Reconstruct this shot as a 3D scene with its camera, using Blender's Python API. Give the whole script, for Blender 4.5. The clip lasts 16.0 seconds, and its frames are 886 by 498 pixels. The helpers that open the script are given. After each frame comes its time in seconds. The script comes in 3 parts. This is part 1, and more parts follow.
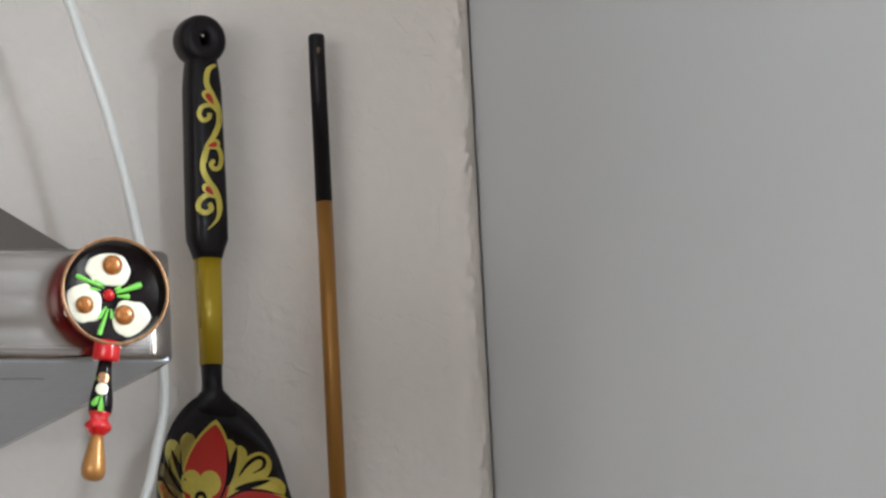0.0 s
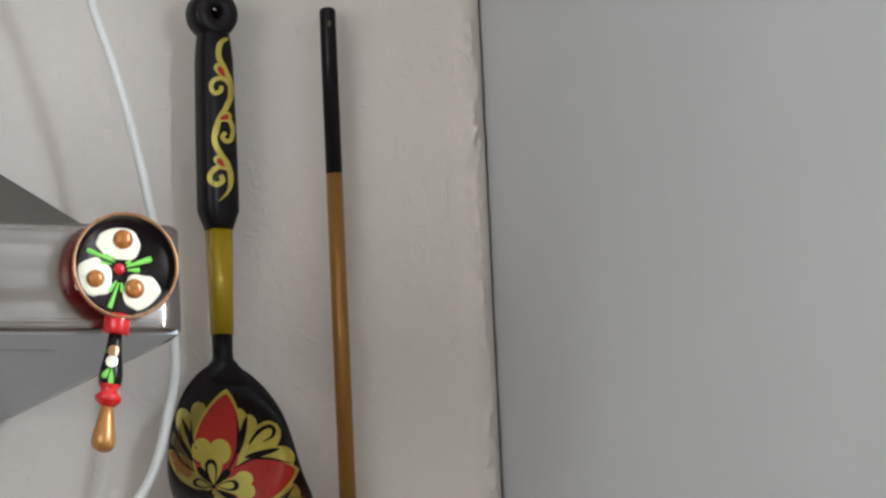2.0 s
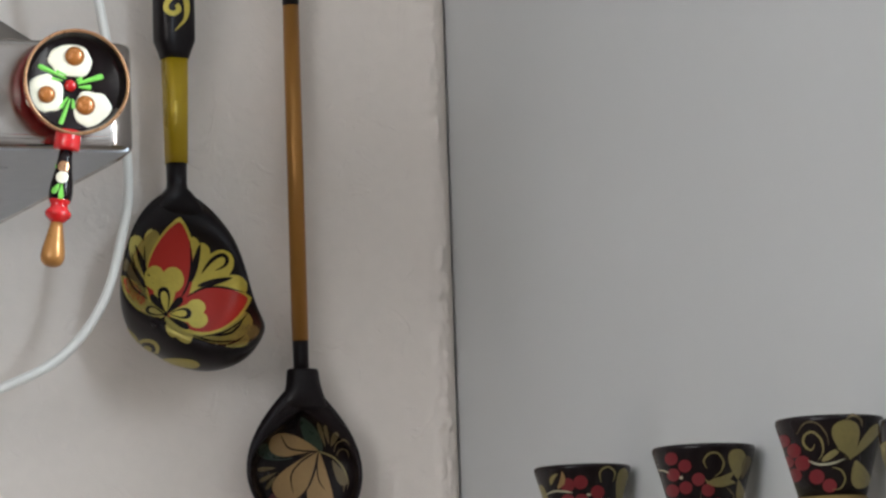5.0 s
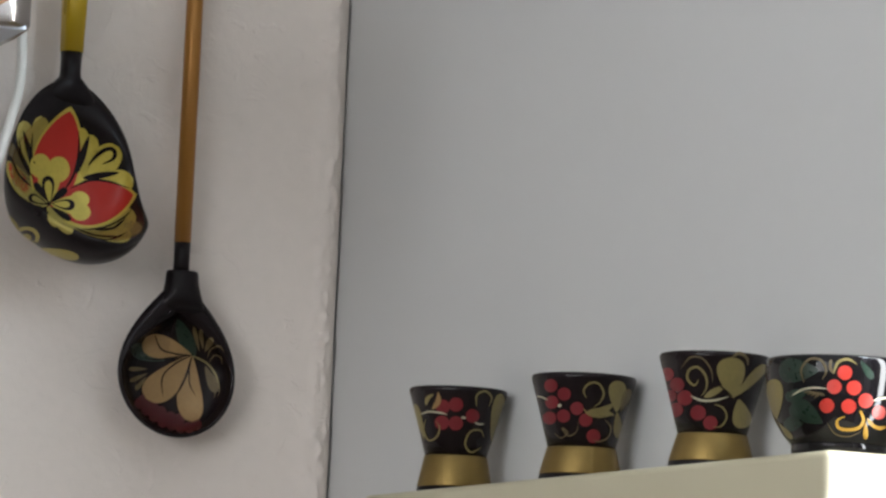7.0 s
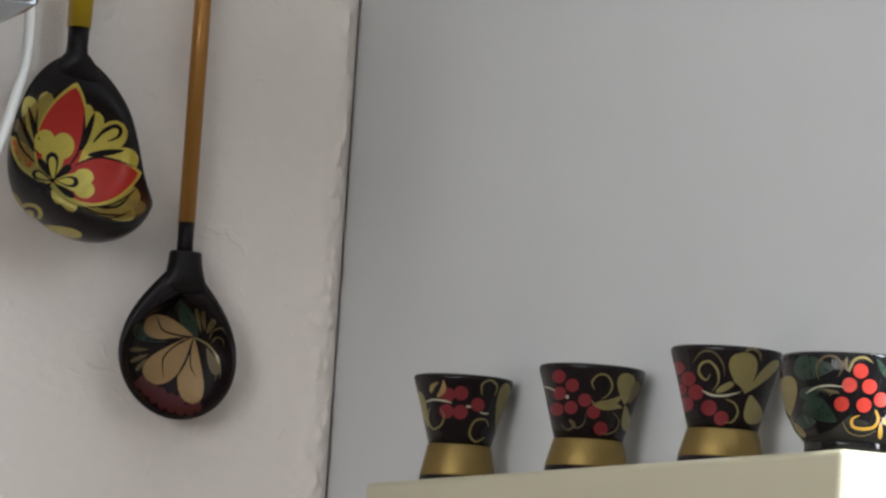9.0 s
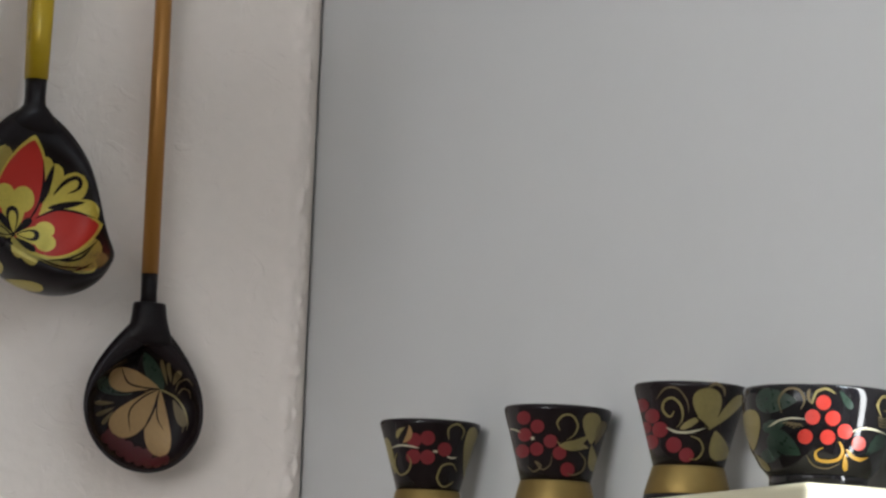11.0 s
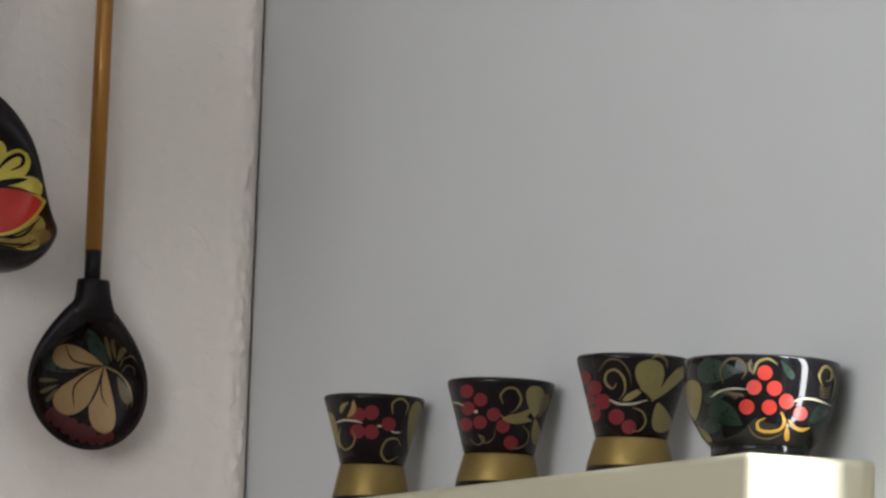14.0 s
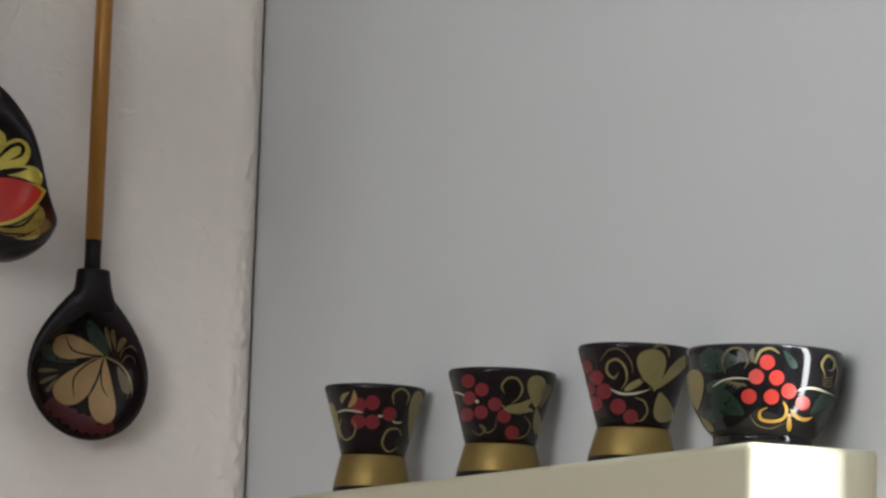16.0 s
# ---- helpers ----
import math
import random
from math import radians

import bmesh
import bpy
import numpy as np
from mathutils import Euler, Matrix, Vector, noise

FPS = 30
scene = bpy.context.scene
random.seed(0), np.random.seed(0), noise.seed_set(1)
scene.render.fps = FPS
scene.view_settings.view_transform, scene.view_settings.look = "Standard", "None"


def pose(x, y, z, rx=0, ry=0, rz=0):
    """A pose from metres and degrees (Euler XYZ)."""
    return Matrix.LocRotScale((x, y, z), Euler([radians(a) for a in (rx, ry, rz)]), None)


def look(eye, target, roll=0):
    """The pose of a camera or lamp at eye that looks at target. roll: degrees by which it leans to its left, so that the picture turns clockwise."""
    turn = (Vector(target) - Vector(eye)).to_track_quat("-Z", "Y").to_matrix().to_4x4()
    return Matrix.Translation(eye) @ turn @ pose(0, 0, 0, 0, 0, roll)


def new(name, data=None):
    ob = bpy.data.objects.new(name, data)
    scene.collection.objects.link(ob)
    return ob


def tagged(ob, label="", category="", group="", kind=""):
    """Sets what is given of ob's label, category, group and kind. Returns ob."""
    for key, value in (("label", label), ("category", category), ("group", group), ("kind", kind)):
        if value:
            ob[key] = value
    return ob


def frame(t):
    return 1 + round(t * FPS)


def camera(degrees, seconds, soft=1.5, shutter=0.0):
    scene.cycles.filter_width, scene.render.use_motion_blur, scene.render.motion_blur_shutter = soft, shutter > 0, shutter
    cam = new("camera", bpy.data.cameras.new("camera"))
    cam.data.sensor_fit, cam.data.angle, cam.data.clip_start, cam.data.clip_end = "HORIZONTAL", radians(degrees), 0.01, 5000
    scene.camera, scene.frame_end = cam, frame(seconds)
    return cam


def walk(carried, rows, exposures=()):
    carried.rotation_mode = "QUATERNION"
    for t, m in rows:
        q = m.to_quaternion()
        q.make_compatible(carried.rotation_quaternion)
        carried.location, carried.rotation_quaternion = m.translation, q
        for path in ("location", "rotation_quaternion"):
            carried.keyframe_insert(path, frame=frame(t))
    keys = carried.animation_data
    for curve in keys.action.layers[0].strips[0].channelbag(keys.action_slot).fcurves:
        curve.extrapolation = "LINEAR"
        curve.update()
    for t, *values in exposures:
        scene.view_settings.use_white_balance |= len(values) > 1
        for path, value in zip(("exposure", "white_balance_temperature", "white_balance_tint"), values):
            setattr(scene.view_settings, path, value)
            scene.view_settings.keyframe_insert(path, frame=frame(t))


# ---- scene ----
from mathutils.bvhtree import BVHTree

# ---------------------------------------------------------------- camera
cam = camera(12.123, 16.0, soft=2.5)
PATH = [
    (0, look((-1.26849, -3.18425, 1.32129), (-0.55468, -1.34530, 1.65108), -2.973)),
    (0.5, look((-1.27764, -3.21440, 1.31682), (-0.56143, -1.37620, 1.64556), -3.097)),
    (1, look((-1.28147, -3.20663, 1.31467), (-0.56849, -1.36621, 1.63797), -3.155)),
    (1.5, look((-1.27740, -3.20518, 1.32874), (-0.57092, -1.36018, 1.63999), -3.030)),
    (2, look((-1.27273, -3.23144, 1.33044), (-0.56906, -1.38471, 1.63773), -2.636)),
    (2.5, look((-1.26721, -3.24076, 1.33570), (-0.55874, -1.39592, 1.64336), -2.086)),
    (3, look((-1.26595, -3.24413, 1.32317), (-0.55296, -1.40053, 1.62780), -1.627)),
    (3.5, look((-1.25920, -3.24143, 1.31578), (-0.54064, -1.39664, 1.59933), -1.918)),
    (4, look((-1.25359, -3.24204, 1.29957), (-0.53640, -1.39580, 1.57709), -2.076)),
    (4.2, look((-1.25683, -3.24962, 1.29497), (-0.54049, -1.40248, 1.56868), -2.345)),
    (6.3, look((-1.25957, -3.22369, 1.25801), (-0.51110, -1.38391, 1.49251), 0.614)),
    (6.5, look((-1.26422, -3.21949, 1.25660), (-0.50314, -1.38503, 1.49225), 1.235)),
    (7, look((-1.25127, -3.19380, 1.25341), (-0.47982, -1.36362, 1.48860), 2.517)),
    (7.5, look((-1.25413, -3.18696, 1.25283), (-0.46778, -1.36234, 1.48183), 3.183)),
    (8, look((-1.25687, -3.16956, 1.25543), (-0.47917, -1.34017, 1.47571), 3.562)),
    (8.5, look((-1.25585, -3.16222, 1.25564), (-0.47799, -1.33266, 1.47384), 3.979)),
    (9, look((-1.24958, -3.15506, 1.25947), (-0.47293, -1.32609, 1.48680), 3.790)),
    (11.5, look((-1.20824, -3.13500, 1.25035), (-0.42889, -1.31102, 1.50672), 2.168)),
    (12, look((-1.20641, -3.13934, 1.24753), (-0.42059, -1.31810, 1.50356), 1.974)),
    (12.5, look((-1.21611, -3.14876, 1.24960), (-0.42166, -1.33062, 1.50102), 1.879)),
    (13, look((-1.21248, -3.15069, 1.24912), (-0.41630, -1.33316, 1.49951), 1.959)),
    (13.5, look((-1.20283, -3.14458, 1.24968), (-0.40880, -1.32597, 1.49900), 1.880)),
    (14, look((-1.20248, -3.13330, 1.24749), (-0.40723, -1.31510, 1.49597), 2.051)),
    (14.5, look((-1.20404, -3.12296, 1.24962), (-0.40811, -1.30468, 1.49529), 2.182)),
    (15, look((-1.19610, -3.11370, 1.24947), (-0.40194, -1.29462, 1.49493), 2.296)),
    (15.5, look((-1.20624, -3.12212, 1.24856), (-0.40866, -1.30419, 1.49148), 2.354)),
    (16, look((-1.19825, -3.12430, 1.24661), (-0.40329, -1.30549, 1.49151), 2.063)),
]
walk(cam, PATH, exposures=[(0.0, 0.0), (4.2, 0.0), (6.5, 0.08), (12.5, 0.08), (14.0, 0.03), (16.0, 0.0)])

# ---------------------------------------------------------------- world and light
ROOM_X, ROOM_Y, ROOM_Z = -3.0, -4.6, 2.62      # the corner of the two seen walls stands at x = 0, y = 0
world = bpy.data.worlds.new("daylight")
scene.world = world
world.use_nodes = True
wn = world.node_tree
sky = wn.nodes.new("ShaderNodeTexSky")
sky.sky_type = "NISHITA"
sky.sun_disc = False
sky.sun_elevation, sky.sun_rotation = radians(42), radians(200)
wn.links.new(sky.outputs[0], wn.nodes["Background"].inputs[0])
wn.nodes["Background"].inputs[1].default_value = 0.12


def window_light(name, place, target, width, height, power, colour):
    data = bpy.data.lights.new(name, "AREA")
    data.shape, data.size, data.size_y = "RECTANGLE", width, height
    data.energy, data.color = power, colour
    ob = new(name, data)
    ob.matrix_world = look(place, target)
    return ob


# narrow window in the right-hand wall, just past the shallow cabinet: daylight close to its jamb
window_light("window_light_1", (0.062, -1.134, 1.62), (-1.0, -1.134, 1.62), 0.110, 1.28, 13.5, (0.95, 0.98, 1.0))
# extra strip added high in the opening to brighten the papered wall by the hood
window_light("wall_glow_light", (0.062, -1.345, 2.05), (-1.0, -1.345, 2.05), 0.27, 0.40, 14.0, (0.76, 0.89, 1.0))
# broad window in the opposite wall
window_light("window_light_2", (-3.06, -3.30, 1.88), (0.0, -3.30, 1.88), 2.30, 1.30, 46.0, (0.94, 0.955, 0.975))


# ---------------------------------------------------------------- materials
def material(name, colour, rough=0.5, metal=0.0, coat=0.0, spread=0.06, grain=40.0, bump=0.0, bump_scale=200.0, rough_spread=0.08, spec=0.5, stretch=None, strokes=0.0):
    m = bpy.data.materials.new(name)
    m.use_nodes = True
    n, l = m.node_tree.nodes, m.node_tree.links
    b = n["Principled BSDF"]
    b.inputs["Metallic"].default_value = metal
    b.inputs["Coat Weight"].default_value = coat
    b.inputs["Coat Roughness"].default_value = 0.08
    b.inputs["Specular IOR Level"].default_value = spec
    co = n.new("ShaderNodeTexCoord")
    mp = n.new("ShaderNodeMapping")
    mp.inputs["Scale"].default_value = stretch or (1, 1, 1)
    l.new(co.outputs["Object"], mp.inputs[0])
    big, fine = n.new("ShaderNodeTexNoise"), n.new("ShaderNodeTexNoise")
    big.inputs["Scale"].default_value, big.inputs["Detail"].default_value = grain * 0.22, 3
    fine.inputs["Scale"].default_value, fine.inputs["Detail"].default_value = grain * 3.0, 4
    for t in (big, fine):
        l.new(mp.outputs[0], t.inputs["Vector"])
    add = n.new("ShaderNodeMath")
    add.operation = "MULTIPLY_ADD"
    l.new(fine.outputs[0], add.inputs[0])
    add.inputs[1].default_value = 0.5
    half = n.new("ShaderNodeMath")
    half.operation = "MULTIPLY"
    half.inputs[1].default_value = 0.5
    l.new(big.outputs[0], half.inputs[0])
    l.new(half.outputs[0], add.inputs[2])
    ramp = n.new("ShaderNodeMapRange")
    ramp.inputs[1].default_value, ramp.inputs[2].default_value = 0.3, 0.7
    ramp.inputs[3].default_value, ramp.inputs[4].default_value = 1 - spread, 1 + spread
    l.new(add.outputs[0], ramp.inputs[0])
    mix = n.new("ShaderNodeVectorMath")
    mix.operation = "SCALE"
    mix.inputs[0].default_value = colour
    l.new(ramp.outputs[0], mix.inputs["Scale"])
    l.new(mix.outputs[0], b.inputs["Base Color"])
    rr = n.new("ShaderNodeMapRange")
    rr.inputs[1].default_value, rr.inputs[2].default_value = 0.3, 0.7
    rr.inputs[3].default_value, rr.inputs[4].default_value = max(0.03, rough - rough_spread), min(1, rough + rough_spread)
    l.new(fine.outputs[0], rr.inputs[0])
    l.new(rr.outputs[0], b.inputs["Roughness"])
    base_normal = None
    if strokes:
        worn = n.new("ShaderNodeTexNoise")
        worn.inputs["Scale"].default_value, worn.inputs["Detail"].default_value, worn.inputs["Distortion"].default_value = 26.0, 3.0, 2.2
        l.new(mp.outputs[0], worn.inputs["Vector"])
        cut = n.new("ShaderNodeMapRange")
        cut.interpolation_type = "SMOOTHSTEP"
        cut.inputs[1].default_value, cut.inputs[2].default_value = 0.57, 0.68
        l.new(worn.outputs[0], cut.inputs[0])
        bs = n.new("ShaderNodeBump")
        bs.inputs["Strength"].default_value, bs.inputs["Distance"].default_value = 0.5, strokes
        l.new(cut.outputs[0], bs.inputs["Height"])
        l.new(bs.outputs[0], b.inputs["Normal"])
        base_normal = bs
    if bump:
        tex = n.new("ShaderNodeTexNoise")
        tex.inputs["Scale"].default_value, tex.inputs["Detail"].default_value = bump_scale, 5
        l.new(mp.outputs[0], tex.inputs["Vector"])
        bp = n.new("ShaderNodeBump")
        bp.inputs["Strength"].default_value, bp.inputs["Distance"].default_value = min(1, bump * 400), max(bump, 0.0002)
        l.new(tex.outputs[0], bp.inputs["Height"])
        if base_normal:
            l.new(base_normal.outputs[0], bp.inputs["Normal"])
        l.new(bp.outputs[0], b.inputs["Normal"])
    return m


M = {
    "plaster": material("papered wall", (0.80, 0.728, 0.672), 0.75, spread=0.03, grain=30, bump=0.0014, bump_scale=90, spec=0.25, strokes=0.0008),
    "paint": material("smooth wall paint", (0.614, 0.617, 0.617), 0.6, spread=0.018, grain=18, bump=0.0004, bump_scale=120, spec=0.3),
    "far_wall": material("beige wall paint", (0.42, 0.40, 0.37), 0.7, spread=0.05, grain=15, spec=0.25),
    "ceiling": material("ceiling paint", (0.66, 0.66, 0.65), 0.8, spread=0.02, grain=15),
    "floor": material("floor boards", (0.12, 0.085, 0.058), 0.45, spread=0.2, grain=12, stretch=(1, 8, 1)),
    "cream": material("cream lacquer", (0.52, 0.48, 0.34), 0.34, spread=0.015, grain=20, rough_spread=0.01),
    "steel": material("brushed steel", (0.335, 0.302, 0.278), 0.19, metal=1.0, spread=0.04, grain=25, bump=0.00005, bump_scale=220, stretch=(0.06, 1, 1)),
    "steel_under": material("steel underside", (0.48, 0.51, 0.56), 0.55, metal=0.7, spread=0.02, grain=25),
    "lacquer": material("black lacquer", (0.011, 0.007, 0.008), 0.22, spread=0.25, grain=60, rough_spread=0.02, spec=0.22),
    "gloss": material("polished black lacquer", (0.007, 0.006, 0.007), 0.07, spread=0.25, grain=60, rough_spread=0.015, spec=0.33),
    "lacquer_matt": material("worn black lacquer", (0.010, 0.007, 0.008), 0.32, spread=0.3, grain=80, rough_spread=0.03, spec=0.2),
    "gold_rod": material("gold-brown varnish", (0.37, 0.17, 0.036), 0.30, metal=0.45, spread=0.06, rough_spread=0.02, grain=40, stretch=(1, 1, 0.08)),
    "yellow": material("yellow gold lacquer", (0.43, 0.285, 0.006), 0.32, metal=0.25, coat=0.12, spread=0.12, grain=40, stretch=(1, 1, 0.15)),
    "gold_band": material("gold paint band", (0.235, 0.158, 0.050), 0.50, metal=0.80, spread=0.10, rough_spread=0.02, grain=50),
    "gold": material("painted gold", (0.56, 0.45, 0.075), 0.36, metal=0.25, spread=0.12, grain=120),
    # painted gold again, shade put into its colour for the scoop's sides and outside
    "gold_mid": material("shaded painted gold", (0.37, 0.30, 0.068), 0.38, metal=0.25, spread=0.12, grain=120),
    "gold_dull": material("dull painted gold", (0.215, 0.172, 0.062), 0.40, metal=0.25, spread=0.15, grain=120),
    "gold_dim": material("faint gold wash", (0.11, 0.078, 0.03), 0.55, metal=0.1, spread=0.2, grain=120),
    "petal": material("bronze painted petal", (0.31, 0.19, 0.075), 0.36, metal=0.2, coat=0.1, spread=0.12, grain=90),
    "amber": material("amber paint", (0.40, 0.22, 0.02), 0.34, spread=0.1, grain=120),
    "red": material("red lacquer paint", (0.44, 0.024, 0.016), 0.42, spec=0.3, spread=0.03, grain=90),
    "berry": material("rowan red paint", (0.40, 0.030, 0.020), 0.34, coat=0.1, spread=0.1, grain=120),
    "berry_dark": material("crimson paint", (0.155, 0.012, 0.016), 0.42, spec=0.3, spread=0.04, grain=120),
    "red_dim": material("dark crimson wash", (0.065, 0.006, 0.008), 0.35, spread=0.2, grain=120),
    "green": material("dark green paint", (0.009, 0.025, 0.015), 0.32, spread=0.06, grain=90),
    "lime": material("light green paint", (0.22, 0.68, 0.10), 0.35, spread=0.1, grain=150),
    "white_line": material("cream line paint", (0.43, 0.40, 0.28), 0.4, spread=0.08, grain=150),
    "egg": material("egg white enamel", (0.88, 0.83, 0.66), 0.22, coat=0.4, spread=0.06, grain=90),
    "yolk": material("copper enamel", (0.44, 0.15, 0.03), 0.25, metal=0.25, coat=0.5, spread=0.05, grain=120),
    "copper": material("copper paint", (0.47, 0.25, 0.13), 0.28, metal=0.6, rough_spread=0.01, spread=0.02, grain=120),
    "bronze": material("gold varnished wood", (0.46, 0.21, 0.06), 0.34, metal=0.4, coat=0.15, spread=0.05, grain=60),
    "red_gloss": material("bright red enamel", (0.60, 0.012, 0.014), 0.18, coat=0.5, spread=0.06, grain=90),
    "plastic": material("white plastic", (0.84, 0.83, 0.79), 0.4, spread=0.03, grain=60),
    "frame_paint": material("white window paint", (0.8, 0.8, 0.79), 0.4, spread=0.03, grain=40),
    "dark": material("hole shade black", (0.03, 0.028, 0.026), 0.7, spread=0.1, grain=60),
}
glass = bpy.data.materials.new("window glass")
glass.use_nodes = True
gb = glass.node_tree.nodes["Principled BSDF"]
gb.inputs["Transmission Weight"].default_value, gb.inputs["Roughness"].default_value, gb.inputs["IOR"].default_value = 1.0, 0.0, 1.45
M["glass"] = glass


# ---------------------------------------------------------------- helpers
def link_mesh(name, bm, mat, smooth=True):
    bmesh.ops.recalc_face_normals(bm, faces=bm.faces)
    me = bpy.data.meshes.new(name)
    bm.to_mesh(me)
    bm.free()
    for p in me.polygons:
        p.use_smooth = p.area < smooth if isinstance(smooth, float) else smooth
    me.materials.append(M[mat])
    return new(name, me)


def part(name, bm, mat, parent, label="", smooth=True):
    ob = link_mesh(name, bm, mat, smooth)
    ob.parent = parent
    if label:
        tagged(ob, label)
    return ob


def thing(name, place, label, category, group=""):
    e = new(name)
    e.empty_display_size = 0.02
    e.location = place
    return tagged(e, label, category, group)


def add_box(bm, lo, hi, bevel=0.0, segments=2):
    made = bmesh.ops.create_cube(bm, size=1.0)["verts"]
    for v in made:
        v.co = Vector([(lo[k] + hi[k]) / 2 + v.co[k] * (hi[k] - lo[k]) for k in range(3)])
    if bevel:
        edges = list({e for v in made for e in v.link_edges})
        bmesh.ops.bevel(bm, geom=edges, offset=bevel, segments=segments, affect="EDGES", profile=0.5)


def box(lo, hi, bevel=0.0, segments=2):
    bm = bmesh.new()
    add_box(bm, lo, hi, bevel, segments)
    return bm


def turned(profile, steps=64, m=None, wobble=0.0):
    """A turned solid about z from (radius, height) pairs; ends of radius 0 close it."""
    bm = bmesh.new()
    rings = []
    for r, h in profile:
        if r < 1e-6:
            rings.append([bm.verts.new((0, 0, h))])
        else:
            rings.append([bm.verts.new((r * math.cos(2 * math.pi * k / steps), r * math.sin(2 * math.pi * k / steps), h)) for k in range(steps)])
    for a, b in zip(rings, rings[1:]):
        for k in range(steps):
            j = (k + 1) % steps
            quad = [a[k % len(a)], a[j % len(a)], b[j % len(b)], b[k % len(b)]]
            quad = [v for i, v in enumerate(quad) if v not in quad[:i]]
            if len(quad) > 2:
                bm.faces.new(quad)
    if m is not None:
        bm.transform(m)
    return bm


def tube(points, radius, steps=12, per=10):
    """A round cord through the points."""
    line = smooth_line([Vector(p) for p in points], per)
    bm = bmesh.new()
    rings = []
    side = Vector((0, -1, 0))
    for k, p in enumerate(line):
        d = (line[min(k + 1, len(line) - 1)] - line[max(k - 1, 0)]).normalized()
        u = (side - d * side.dot(d)).normalized()
        w = d.cross(u)
        rings.append([bm.verts.new(p + radius * (math.cos(2 * math.pi * i / steps) * u + math.sin(2 * math.pi * i / steps) * w)) for i in range(steps)])
    for a, b in zip(rings, rings[1:]):
        for i in range(steps):
            bm.faces.new((a[i], a[(i + 1) % steps], b[(i + 1) % steps], b[i]))
    bm.faces.new(rings[0])
    bm.faces.new(rings[-1])
    return bm


def smooth_line(pts, per=8):
    out = []
    for k in range(len(pts) - 1):
        a, b, c, d = pts[max(k - 1, 0)], pts[k], pts[k + 1], pts[min(k + 2, len(pts) - 1)]
        for i in range(per):
            t = i / per
            out.append(0.5 * (2 * b + (c - a) * t + (2 * a - 5 * b + 4 * c - d) * t * t + (3 * b - 3 * c + d - a) * t ** 3))
    out.append(pts[-1])
    return out


def scoop(centre, side, down, neck, out, depth, lip=0.90, neck_lip=0.62, floor=0.80, point=0.35, steps=72, rings=14, fold=0.0):
    """The bowl of a spoon: a rim that is round below and runs to a point at the neck, hollowed against its opening direction; fold softens the bend between both halves."""
    centre, side, down, neck, out = [Vector(v) for v in (centre, side, down, neck, out)]

    def rim(k, s, n):
        a = 2 * math.pi * k / steps
        c, sn = math.cos(a), math.sin(a)
        lower = 1.0 if sn >= 0 else 0.0
        if fold:
            q = min(1.0, max(0.0, 0.5 + 0.5 * sn / fold))
            lower = q * q * (3 - 2 * q)
        below = s * side * c + s * down * sn
        above = s * side * c * abs(c) ** point - n * neck * sn
        return below * lower + above * (1 - lower)
    bm = bmesh.new()
    loops = []
    for j in range(rings):
        f = math.pi / 2 * j / rings
        loops.append([bm.verts.new(centre + rim(k, 1, 1) * math.cos(f) - out * depth * math.sin(f)) for k in range(steps)])
    outer_tip = bm.verts.new(centre - out * depth)
    lip_loop = [bm.verts.new(centre + rim(k, (1 + lip) / 2, (1 + neck_lip) / 2) + out * 0.0016) for k in range(steps)]
    inner = []
    for j in range(rings):
        f = math.pi / 2 * j / rings
        inner.append([bm.verts.new(centre + rim(k, lip, neck_lip) * math.cos(f) - out * depth * floor * math.sin(f)) for k in range(steps)])
    inner_tip = bm.verts.new(centre - out * depth * floor)
    chain = loops[::-1] + [lip_loop] + inner
    for a, b in zip(chain, chain[1:]):
        for k in range(steps):
            bm.faces.new((a[k], a[(k + 1) % steps], b[(k + 1) % steps], b[k]))
    for loop, tip in ((loops[-1], outer_tip), (inner[-1], inner_tip)):
        for k in range(steps):
            bm.faces.new((loop[k], loop[(k + 1) % steps], tip))
    return bm


# ---------------------------------------------------------------- the room
CORNER = 0.0062                                # the grey wall's face at the corner


